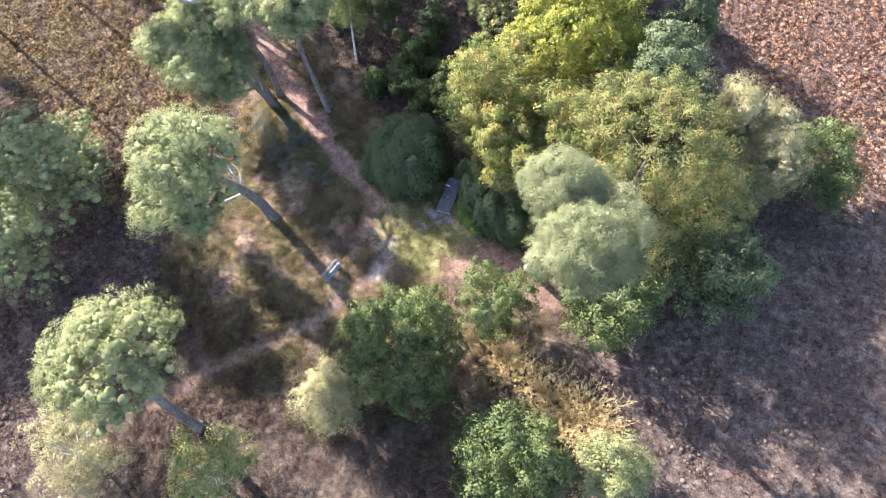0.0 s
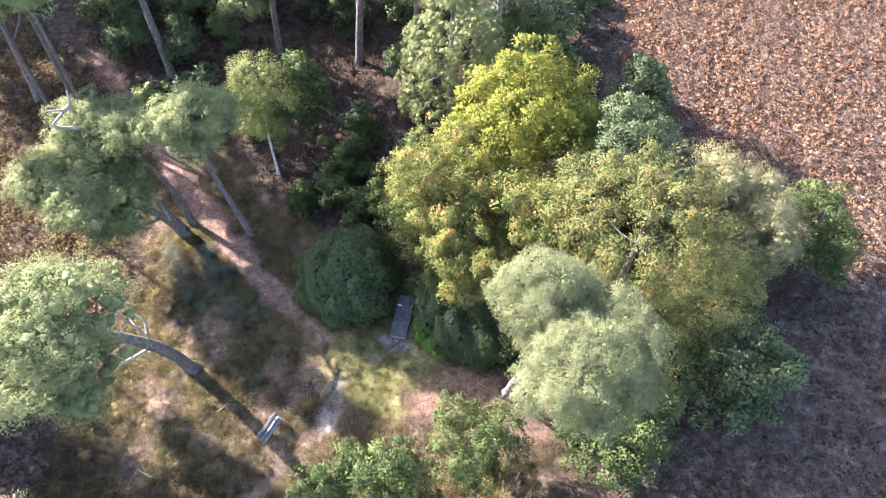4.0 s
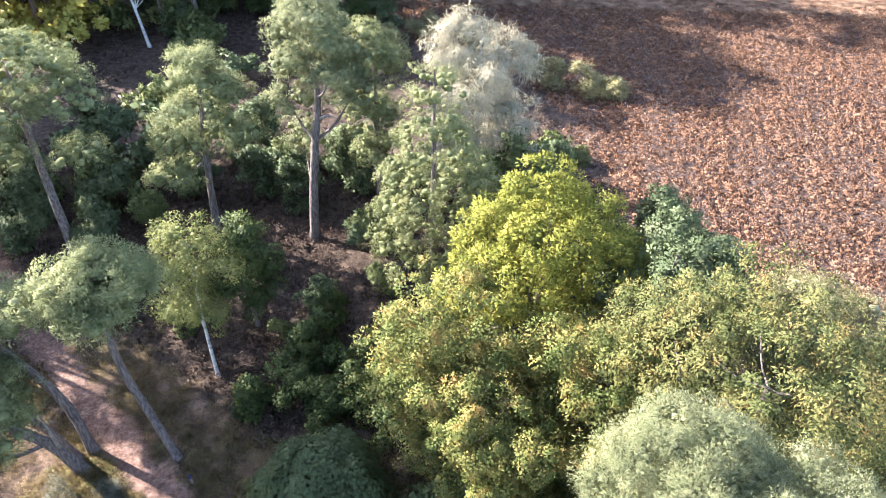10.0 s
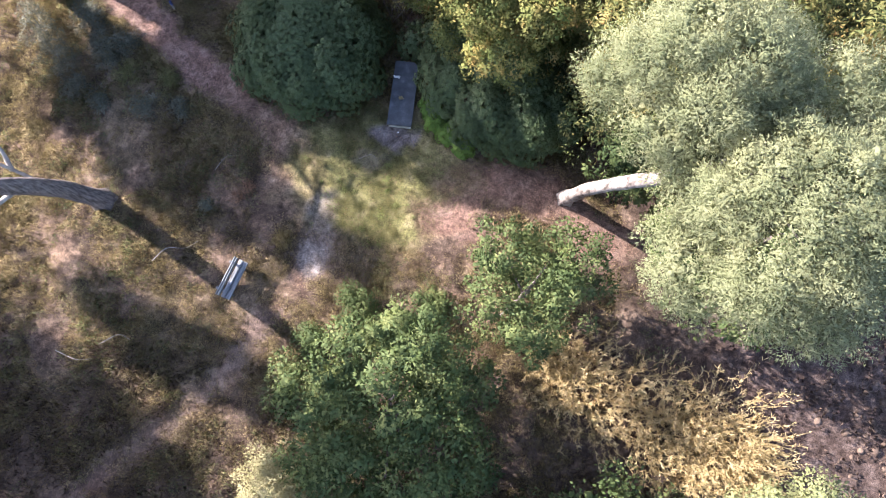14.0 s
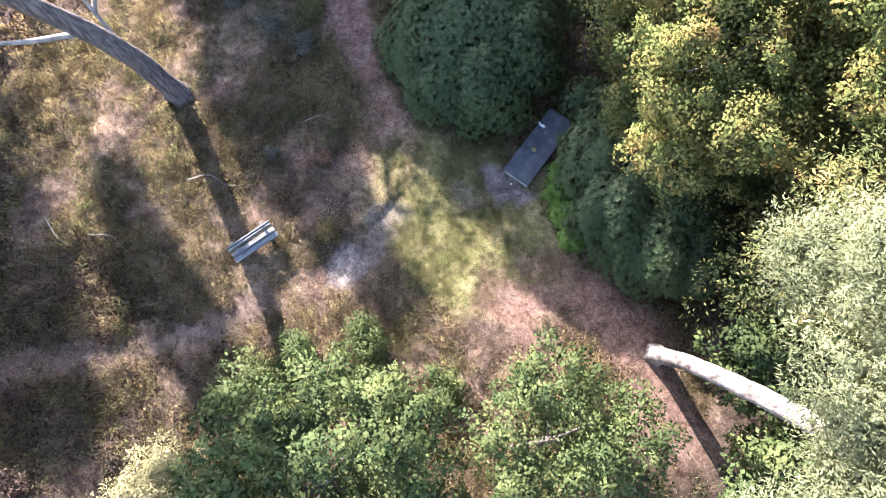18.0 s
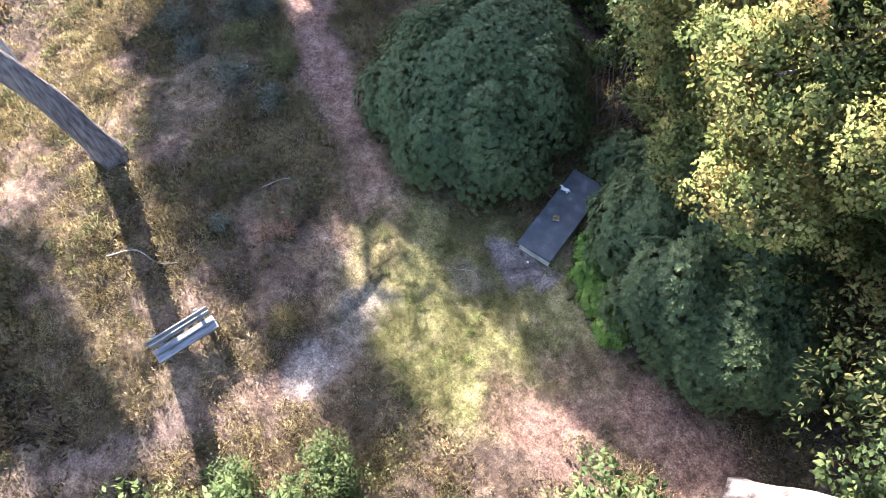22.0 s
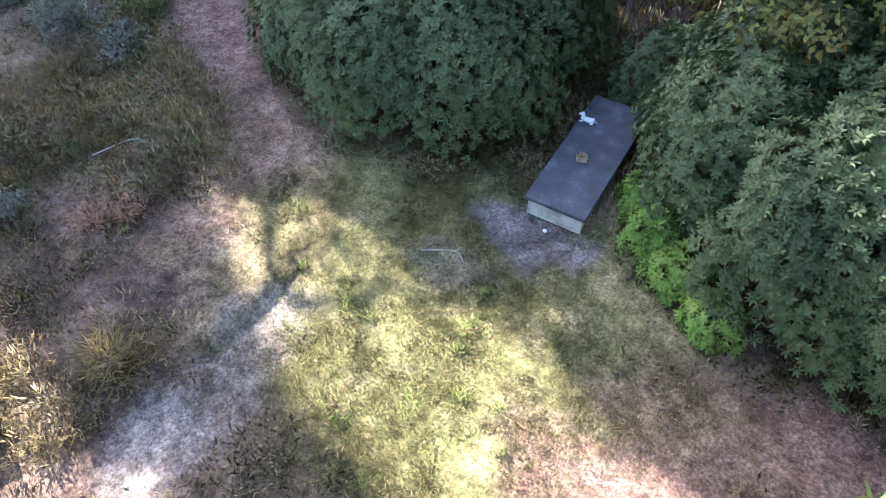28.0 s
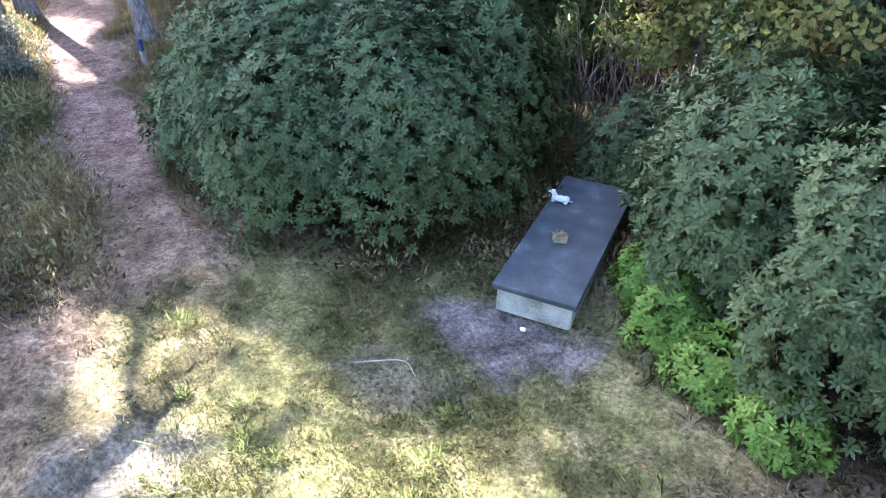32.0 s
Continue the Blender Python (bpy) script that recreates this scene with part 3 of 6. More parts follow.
def build_ground():
    xs, ys = lines(-11, 7, 0.13, -1500, 1500), lines(-10, 5, 0.13, -1500, 1500)
    gx, gy = np.meshgrid(xs, ys)
    x, y = gx.ravel(), gy.ravel()
    pm, gm = path_at(x, y), grass_at(x, y)
    z = land(x, y)
    near = np.clip(1.5 - np.maximum(np.abs(x + 2), np.abs(y + 1)) / 60, 0, 1)
    bump = 0.05 * wave(x, y, 2.3) + 0.03 * wave(y, x, 5.1) + 0.10 * wave(x, y, 0.6)
    z = z + near * bump * (1 - 0.75 * pm) * (1 - 0.6 * gm) - 0.05 * pm - 0.03 * bare_at(x, y)
    nx = len(xs)
    i = (np.arange(len(ys) - 1)[:, None] * nx + np.arange(nx - 1)).ravel()
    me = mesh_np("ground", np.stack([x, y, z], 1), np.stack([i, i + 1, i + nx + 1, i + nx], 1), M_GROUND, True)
    # "open" marks ground that is spared the shade-dark wood colour
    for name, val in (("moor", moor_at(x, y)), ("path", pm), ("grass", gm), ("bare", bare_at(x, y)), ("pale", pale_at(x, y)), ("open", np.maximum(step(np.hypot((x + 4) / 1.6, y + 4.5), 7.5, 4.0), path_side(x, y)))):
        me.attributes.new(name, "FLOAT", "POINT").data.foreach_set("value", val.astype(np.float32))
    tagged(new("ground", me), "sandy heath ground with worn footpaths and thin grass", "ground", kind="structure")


build_ground()


# ---- trees ----
def plant(name, label, category, spine, radii, lobes, leaf, bark, kind="leaf", clusters=700, per=14, size=0.2, width=0.12, seed=1, limbs=6, group="", bare=(), bare_r=0.09, fine=True, **kw):
    """A tree: a tapered trunk along spine, limbs to its lobes and a crown. All places in the world."""
    rng = np.random.default_rng(seed)
    x, y = spine[0][0], spine[0][1]
    z = float(land(x, y)) - 0.12
    root = thing(name, x, y, z, label, category, group)
    base = np.array([x, y, z])
    pts = np.array(spine, float) - base
    pts[0, 2] = 0
    r = np.array(radii, float)
    v, f = tube(pts, r, 10, rng, 0.05)
    flare = np.exp(-v[:, 2:3] / 0.22) * 0.36 * (1 + 0.5 * np.sin(5 * np.arctan2(v[:, 1:2], v[:, 0:1])))
    v[:, :2] = v[:, :2] * (1 + flare) if abs(pts[0, 0]) < 0.01 else v[:, :2]
    part_np("trunk", v, f, bark, root, smooth=True)
    big = sorted(local(lobes, *base), key=lambda l: -l[3])[:limbs]
    for l in big:
        end = np.array(l[:3])
        k = int(np.argmin(np.abs(pts[:, 2] - (end[2] - 0.55 * np.hypot(*(end[:2] - pts[-1, :2])) - 0.3))))
        k = max(k, 1)
        start = pts[k]
        if np.linalg.norm(end - start) < 0.5:
            continue
        mid = (start + end) / 2 + [0, 0, -0.12 * np.linalg.norm(end - start)]
        part_np("branch", *tube([start, mid, end], [r[k] * 0.5, r[k] * 0.33, 0.03], 7, rng, 0.05), bark, root, smooth=True)
    for stub in bare:
        q = np.array(stub, float) - base
        part_np("dead_branch", *tube(q, np.linspace(bare_r, bare_r * 0.3, len(q)), 6, rng, 0.06), M_DEAD, root, "bleached bare dead branch", True)
    lb = local(lobes, *base)
    if y >= 18 and kind != "needle":
        clusters, size, width = int(clusters * 0.75), size * 1.2, width * 1.3
    if y >= 18 and kind == "needle" and fine:
        clusters, width = int(clusters * 1.15), width * 0.8
    if y < 18 and fine:
        clusters, size, width = int(clusters * 0.9), size * 0.76, width * 0.76
    v, f, n = (needle_mesh if kind == "needle" else crown_mesh)(rng, lb, clusters, per, size, width, **kw)
    part_np("crown", v, f, leaf, root, normals=n)
    return root


def cloud(rng, cx, cy, cz, r, h, n, flat=0.55):
    """Pads of pine foliage gathered in a rounded head."""
    out = []
    for k in range(n):
        a, q = 2.399 * k + rng.uniform(-0.3, 0.3), math.sqrt((k + 0.5) / n)
        lr = r * rng.uniform(0.30, 0.42)
        up = h * (1 - q * q) * rng.uniform(0.75, 1.1) - h * 0.35 * (k % 3 == 0) * q
        out.append((cx + (r - lr * 0.8) * q * math.cos(a), cy + (r - lr * 0.8) * q * math.sin(a), cz + up, lr, lr * rng.uniform(flat, flat + 0.25)))
    return out


R = np.random.default_rng
PINES = "scattered pines"
# the leaning pine behind the bench
plant("pine_tree", "leaning pine with bare grey trunk and rounded grey-green head", "tree",
      [(-10.1, -4.1, 0.2), (-10.35, -4.55, 3.2), (-10.5, -5.5, 6.2), (-10.4, -6.7, 9.2), (-10.3, -7.5, 11.6)], [0.33, 0.28, 0.23, 0.17, 0.07],
      cloud(R(3), -10.4, -7.4, 10.9, 2.6, 2.2, 13) + cloud(R(4), -10.5, -8.5, 8.9, 2.5, 1.5, 10), M_PINE, M_BARK, "needle", 3300, 12, 0.17, 0.055, 11, 7, PINES,
      bare=[((-10.25, -4.4, 1.8), (-10.8, -4.4, 3.2), (-11.5, -4.3, 4.6), (-12.2, -4.4, 6.2)), ((-11.5, -4.3, 4.6), (-12.1, -3.9, 5.0), (-12.5, -3.9, 5.8)), ((-11.2, -4.35, 3.9), (-11.5, -3.8, 4.4), (-12.1, -3.6, 4.7)), ((-10.55, -5.2, 4.6), (-11.6, -6.4, 4.7), (-12.2, -7.4, 5.6))], bare_r=0.085)
# the three leaning pines at the path
antler = []
for gx, gy, along in ((-2.88, -2.74, 15.7), (-1.87, -2.41, 16.5), (-1.19, -3.45, 17.5), (-1.66, -1.97, 16.6), (-0.2, -2.31, 18.0)):
    antler.append((gx - 0.934 * along, gy + 0.356 * along, 0.13 + along / 1.732))
plant("pine_tree", "pine leaning over the red path with broad grey-green crown", "tree",
      [(-10.5, 4.6, 0.1), (-11.25, 4.95, 2.4), (-11.8, 5.1, 4.6), (-11.7, 4.9, 7.0), (-11.4, 4.6, 9.6)], [0.185, 0.16, 0.15, 0.12, 0.06],
      cloud(R(5), -11.4, 5.0, 8.4, 1.95, 1.6, 13) + [(-12.8, 4.4, 8.8, 0.9, 0.7)], M_PINE, M_BARK, "needle", 2300, 12, 0.19, 0.065, 12, 6, PINES)
plant("pine_tree", "thick pine with dark bark leaning far under a wide crown", "tree",
      [(-14.15, 3.75, 0.1), (-14.9, 3.5, 2.0), (-16.2, 3.0, 3.8), (-17.2, 2.4, 5.6)], [0.26, 0.22, 0.18, 0.09],
      cloud(R(6), -17.4, 2.8, 4.8, 2.6, 1.8, 14) + cloud(R(66), -16.0, 0.4, 6.3, 1.7, 1.4, 9) + [(-18.4, 1.4, 6.6, 1.5, 1.0), (-18.6, 3.8, 5.6, 1.7, 1.1), (-15.7, 1.2, 4.1, 1.2, 0.9), (-15.2, 1.9, 5.0, 1.4, 1.0), (-17.0, 1.6, 6.0, 1.4, 1.0)], M_PINE, M_BARK, "needle", 4900, 12, 0.18, 0.065, 13, 7, PINES,
      bare=[((-14.6, 3.6, 1.6), (-14.2, 3.2, 3.0), (-14.1, 3.0, 4.4))])
plant("pine_tree", "slim pine leaning close behind a thicker one", "tree",
      [(-14.55, 4.25, 0.1), (-15.6, 4.2, 2.2), (-16.8, 3.8, 4.2), (-17.6, 3.4, 5.4)], [0.17, 0.15, 0.12, 0.06],
      cloud(R(9), -17.6, 3.3, 5.2, 1.2, 0.8, 6), M_PINE, M_BARK, "needle", 420, 12, 0.18, 0.065, 15, 3, PINES)
plant("pine_tree", "pine with grey-green crown standing beside two leaning pines", "tree",
      [(-14.2, 4.65, 0.1), (-14.65, 4.8, 3.0), (-15.7, 4.6, 5.6), (-17.0, 4.5, 7.6)], [0.21, 0.18, 0.15, 0.07],
      cloud(R(8), -17.4, 4.8, 6.7, 2.4, 1.5, 12) + cloud(R(88), -15.0, 4.5, 7.7, 1.45, 1.0, 8), M_PINE, M_BARK, "needle", 1900, 12, 0.19, 0.065, 14, 5, PINES,
      bare=[((-17.1, 4.4, 7.6), *antler[:3]), (antler[1], antler[3], antler[4])], bare_r=0.11)
# pines further back
plant("pine_tree", "tall pine with sparse spreading grey-green crown", "tree",
      [(-21.0, 16.2, 0.1), (-21.8, 17.2, 4.0), (-22.6, 18.3, 8.0), (-22.8, 18.8, 11.0)], [0.27, 0.23, 0.17, 0.06],
      cloud(R(9), -22.8, 18.4, 8.8, 4.5, 3.0, 16, 0.5) + [(-20.0, 18.0, 6.4, 1.3, 0.7), (-24.6, 17.5, 6.0, 1.4, 0.8)], M_PINE, M_BARK, "needle", 2900, 12, 0.17, 0.055, 15, 8, PINES)
plant("pine_tree", "tall pine with smooth pale trunk forking under a flat crown", "tree",
      [(-8.8, 20.6, 0.1), (-8.6, 21.0, 3.0), (-8.3, 21.5, 6.0), (-8.0, 21.9, 8.4), (-8.3, 22.1, 11.5)], [0.29, 0.25, 0.22, 0.17, 0.07],
      cloud(R(10), -8.0, 22.0, 10.0, 2.7, 3.6, 11) + [(-9.8, 22.6, 7.6, 1.2, 1.2), (-6.2, 22.3, 8.4, 1.3, 1.4), (-9.4, 23.0, 5.0, 1.1, 1.3)], M_PINE_PALE, M_BARK, "needle", 1954, 12, 0.17, 0.055, 16, 8, PINES,
      bare=[((-8.1, 21.7, 7.2), (-7.5, 21.6, 7.5), (-7.0, 21.5, 7.45)), ((-8.0, 21.9, 8.3), (-7.4, 22.0, 9.3), (-7.1, 22.0, 10.2))])
plant("pine_tree", "slim pine with rounded green crown", "tree",
      [(-5.4, 24.0, 0.1), (-5.3, 24.0, 5.0), (-5.2, 23.8, 10.5)], [0.22, 0.18, 0.06],
      cloud(R(12), -5.3, 23.8, 9.2, 1.9, 2.4, 9) + [(-5.4, 23.6, 6.6, 1.5, 1.5), (-5.0, 23.8, 4.4, 1.4, 1.4)], M_PINE, M_BARK, "needle", 1265, 12, 0.17, 0.055, 17, 5, PINES)
plant("pine_tree", "bushy pine with blue-green layered boughs", "tree",
      [(-14.6, 20.2, 0.1), (-14.4, 20.6, 5.0), (-14.0, 21.0, 10.0)], [0.24, 0.18, 0.06],
      cloud(R(13), -14.0, 20.8, 8.3, 2.3, 2.5, 9) + [(-15.4, 20.4, 6.2, 1.5, 1.2), (-15.8, 19.6, 4.4, 1.3, 1.0), (-12.8, 20.8, 6.6, 1.2, 1.0)], M_PINE, M_BARK, "needle", 1609, 12, 0.17, 0.055, 18, 6, PINES)
plant("pine_tree", "young pine clothed in light green needles to low down", "tree",
      [(-1.0, 15.0, 0.1), (-1.0, 15.1, 6.0), (-0.9, 15.2, 13.0)], [0.22, 0.16, 0.04],
      [(-0.9, 15.2, 11.7, 1.1, 1.4), (-0.8, 15.0, 9.6, 1.7, 1.6), (-1.8, 14.6, 7.6, 1.6, 1.4), (0.3, 15.4, 7.6, 1.6, 1.4), (-0.9, 15.6, 5.6, 2.1, 1.6), (-2.4, 14.8, 4.6, 1.5, 1.3), (0.3, 14.6, 4.2, 1.4, 1.2), (-1.6, 14.0, 3.0, 1.4, 1.1)], M_CONIFER, M_BARK, "needle", 3400, 12, 0.15, 0.04, 19, 6, PINES, puff=0.3)
# the pale pine over the right-hand path
plant("pine_tree", "big pine with pale sunlit leaning trunk and billowing pale crown", "tree",
      [(5.7, -1.7, 0.2), (6.0, -2.2, 3.0), (6.5, -2.9, 6.2), (6.9, -3.7, 9.4), (7.3, -4.4, 12.4)], [0.24, 0.21, 0.19, 0.16, 0.06],
      cloud(R(14), 6.4, -2.8, 11.4, 2.0, 1.7, 11, 0.6) + cloud(R(140), 8.1, -5.2, 11.2, 2.4, 1.9, 15, 0.6) + [(8.6, -3.0, 11.6, 1.2, 0.8), (9.4, -3.8, 11.8, 1.1, 0.7)], M_PINE_PALE, M_BARK_PALE, "needle", 13500, 12, 0.115, 0.032, 20, 9, PINES, inner=0.04, puff=0.25, each=56, core=0.32)
# pines at the left and the lower left
plant("pine_tree", "broad pine with bright yellow-green sunlit head", "tree",
      [(-8.0, -17.1, 0.1), (-8.6, -17.0, 3.0), (-9.6, -16.6, 6.5), (-10.2, -16.4, 9.0)], [0.28, 0.24, 0.18, 0.06],
      cloud(R(15), -10.0, -16.4, 7.6, 3.3, 2.4, 13), M_CONIFER, M_BARK, "needle", 2070, 12, 0.17, 0.055, 21, 7, PINES)
plant("pine_tree", "dense blue-green pine at the heath edge", "tree",
      [(-22.0, -7.0, 0.1), (-22.1, -7.2, 4.0), (-22.0, -7.4, 7.6)], [0.3, 0.22, 0.07],
      cloud(R(16), -22.0, -7.4, 4.6, 3.3, 2.8, 13) + [(-20.4, -8.2, 3.0, 1.5, 1.3), (-22.6, -8.6, 2.8, 1.7, 1.4), (-23.4, -6.4, 3.0, 1.6, 1.3), (-21.0, -6.0, 3.0, 1.4, 1.2)], M_PINE, M_BARK, "needle", 1954, 12, 0.17, 0.055, 22, 6, PINES)
plant("pine_tree", "dark pine in shade at the heath edge", "tree",
      [(-22.4, -12.4, 0.1), (-22.2, -12.3, 4.0), (-22.0, -12.2, 7.0)], [0.3, 0.22, 0.07],
      cloud(R(17), -22.0, -12.2, 4.0, 3.2, 2.8, 11) + [(-20.4, -13.0, 2.4, 1.6, 1.3), (-22.6, -13.6, 2.4, 1.7, 1.4), (-23.0, -11.0, 2.6, 1.6, 1.3)], M_PINE, M_BARK, "needle", 1494, 12, 0.17, 0.055, 23, 6, PINES)
plant("pine_tree", "grey-green pine among the leaning pines", "tree",
      [(-28.5, 11.8, 0.1), (-28.8, 12.6, 4.0), (-29.0, 13.4, 9.0)], [0.27, 0.2, 0.06],
      cloud(R(18), -29.0, 13.4, 7.6, 3.6, 2.6, 12, 0.45), M_PINE, M_BARK, "needle", 1609, 12, 0.17, 0.055, 24, 6, PINES)
# unseen pines, added and sized only to throw shade on glade, wood and heath
for x, y, h, r, sd in ((-24.0, 10.6, 16.6, 2.2, 26), (-39.4, 3.8, 24.2, 0.7, 27), (-32.0, -3.6, 17.0, 2.2, 28), (-27.0, 13.1, 22.5, 1.8, 29), (-37.7, 9.05, 24.1, 0.45, 24), (-25.5, 12.0, 16.5, 2.3, 33), (-26.4, 10.4, 17.6, 1.3, 34), (-45, 31, 22.0, 3.0, 74), (-47, 34, 22.0, 3.0, 75), (-48, 37.5, 22.0, 3.0, 76), (-46, 1.6, 19.0, 3.6, 70), (-48, -1.8, 20.0, 3.6, 71), (-46, -5.2, 19.0, 3.4, 72), (-50, -7.0, 20.5, 3.2, 73)):
    plant("pine_tree", "tall straight pine added to shade the ground", "tree",
          [(x, y, 0.1), (x + 0.2, y + 0.1, h * 0.5), (x, y, h - 1)], [0.14, 0.10, 0.05],
          cloud(R(sd), x, y, h - 4.5, r, 3.4, 11) + (cloud(R(sd + 100), x, y, h - 7.0, r * 0.95, 1.5, 10) if r > 1 and (y > 9 or x < -40) else []) + (cloud(R(sd + 200), x, y, h - 9.5, r * 0.85, 1.5, 7) if x < -40 else []), M_PINE, M_BARK, "needle", 620, 12, 0.34, 0.17, sd, 6, PINES, fine=False, puff=0.68 if r > 1 else 0.42, core=0.95)

# broad-leaved trees behind the grave
plant("yellow_tree", "rounded tree in bright yellow-green autumn leaf", "tree",
      [(4.0, 10.6, 0.1), (4.0, 10.6, 4.0), (4.1, 10.6, 9.5)], [0.28, 0.22, 0.05],
      lobes_auto(R(31), 4.1, 10.4, 2.6, 10.3, 4.1, 18), M_YELLOW, M_BARK, "leaf", 4200, 9, 0.21, 0.095, 31, 8, spread=0.3, outward=0.9, flat=0.2)
plant("oak_tree", "broad oak turning yellow and brown", "tree",
      [(1.2, 6.2, 0.1), (1.1, 6.2, 3.0), (1.2, 6.3, 7.0)], [0.32, 0.25, 0.06],
      lobes_auto(R(32), 1.2, 6.3, 1.5, 8.3, 3.7, 17), M_MIXED, M_BARK, "leaf", 4300, 10, 0.165, 0.105, 32, 8, inner=0.3, core=0)
plant("oak_tree", "yellowing oak between the broad oak and the chestnut", "tree",
      [(6.0, 5.2, 0.1), (6.0, 5.2, 3.0), (6.0, 5.2, 7.2)], [0.2, 0.16, 0.05],
      lobes_auto(R(54), 5.6, 4.8, 1.2, 9.3, 2.9, 15), M_MIXED, M_BARK, "leaf", 3500, 10, 0.165, 0.105, 54, 6, inner=0.3, core=0)
plant("oak_tree", "low oak with brown-tinged leaves over the rhododendron", "tree",
      [(2.7, 3.4, 0.1), (2.7, 3.4, 2.5), (2.8, 3.6, 6.6)], [0.2, 0.16, 0.05],
      lobes_auto(R(33), 2.7, 3.0, 2.6, 7.4, 2.4, 14), M_MIXED, M_BARK, "leaf", 4300, 10, 0.135, 0.085, 33, 6, puff=0.34, inner=0.25, core=0)
plant("chestnut_tree", "large chestnut with drooping yellow-tipped leaves", "tree",
      [(9.6, 1.6, 0.1), (9.6, 1.6, 4.0), (9.7, 1.7, 10.0)], [0.4, 0.32, 0.08],
      lobes_auto(R(34), 10.0, 2.6, 1.6, 11.3, 5.2, 26), M_CHESTNUT, M_BARK, "leaf", 8800, 10, 0.185, 0.06, 34, 10, spread=0.30, droop=0.75, core=0.15, inner=0.2)
plant("broadleaf_tree", "rounded tree with dark grey-green leaves", "tree",
      [(8.3, 8.2, 0.1), (8.3, 8.2, 4.0), (8.4, 8.0, 9.6)], [0.25, 0.2, 0.05],
      lobes_auto(R(35), 9.0, 9.0, 3.4, 10.0, 2.9, 14), M_DARK, M_BARK, "leaf", 2800, 10, 0.175, 0.115, 35, 7, spread=0.28)
plant("broadleaf_tree", "dark green tree in the shade beside the chestnut", "tree",
      [(12.6, 4.6, 0.1), (12.6, 4.6, 3.0), (12.6, 4.6, 6.4)], [0.22, 0.18, 0.05],
      lobes_auto(R(36), 12.6, 4.4, 0.8, 7.0, 2.9, 12), M_DARK, M_BARK, "leaf", 1900, 10, 0.19, 0.12, 36, 6, spread=0.28)
plant("willow_tree", "pale feathery willow in yellow-white leaf", "tree",
      [(15.0, 9.4, 0.1), (15.0, 9.5, 3.0), (15.1, 9.8, 7.5)], [0.22, 0.17, 0.04],
      lobes_auto(R(37), 14.9, 9.4, 1.4, 8.8, 2.4, 13) + [(17.0, 7.8, 4.4, 1.6, 1.8), (16.2, 7.2, 3.0, 1.5, 1.6)], M_PALE, M_BARK, "leaf", 4600, 12, 0.13, 0.04, 37, 7, outward=0.9, core=0.45)
plant("broadleaf_tree", "green tree pressed against a pale willow", "tree",
      [(20.0, 9.8, 0.1), (20.0, 9.8, 2.5), (20.0, 9.8, 5.0)], [0.18, 0.14, 0.04],
      lobes_auto(R(38), 20.0, 9.8, 0.6, 5.8, 2.4, 10), M_OAK, M_BARK, "leaf", 1500, 10, 0.165, 0.11, 38, 5, spread=0.25)
plant("broadleaf_tree", "small grey-green tree at the moor edge", "tree",
      [(10.2, 17.0, 0.1), (10.2, 17.0, 2.5), (10.2, 17.0, 5.6)], [0.16, 0.12, 0.04],
      lobes_auto(R(39), 10.2, 17.0, 1.2, 6.3, 1.7, 9), M_DARK, M_BARK, "leaf", 800, 10, 0.20, 0.14, 39, 5, spread=0.25)
plant("birch_tree", "large weeping birch with bleached bare-looking twigs", "tree",
      [(0.6, 22.6, 0.1), (0.6, 22.6, 6.0), (0.7, 22.4, 12.0)], [0.22, 0.17, 0.04],
      lobes_auto(R(40), 0.7, 22.4, 4.0, 13.2, 3.2, 14), M_BARE, M_BIRCHBARK, "leaf", 3000, 9, 0.34, 0.022, 40, 8, spread=0.22, droop=0.9, core=0.3)
plant("birch_tree", "dark-stemmed birch thicket under a bleached birch", "tree",
      [(2.6, 19.0, 0.1), (2.6, 19.0, 2.5), (2.6, 19.0, 5.6)], [0.16, 0.12, 0.04],
      lobes_auto(R(41), 2.6, 19.2, 0.8, 7.6, 2.6, 11), M_WEED, M_BARK, "leaf", 1200, 10, 0.18, 0.09, 41, 5, spread=0.28)
plant("oak_tree", "green oak crowding under the pale pine", "tree",
      [(10.8, -3.4, 0.1), (10.8, -3.4, 2.4), (10.9, -3.5, 5.4)], [0.18, 0.14, 0.04],
      lobes_auto(R(51), 10.8, -3.4, 0.5, 6.4, 2.4, 11), M_OAK, M_BARK, "leaf", 1200, 10, 0.20, 0.13, 51, 5, core=0)
plant("broadleaf_tree", "dark leafy tree at the shaded side of the thicket", "tree",
      [(15.6, 0.4, 0.1), (15.6, 0.4, 2.4), (15.7, 0.4, 5.6)], [0.18, 0.14, 0.04],
      lobes_auto(R(52), 15.7, 0.4, 0.5, 6.6, 2.7, 12), M_DARK, M_BARK, "leaf", 1200, 10, 0.22, 0.14, 52, 5)
plant("oak_tree", "low green oak at the thicket edge", "tree",
      [(7.6, -0.2, 0.1), (7.6, -0.2, 2.0), (7.6, -0.2, 4.4)], [0.15, 0.12, 0.04],
      lobes_auto(R(53), 7.6, 0.0, 0.4, 5.0, 1.9, 10), M_OAK, M_BARK, "leaf", 1000, 10, 0.20, 0.13, 53, 5, core=0)
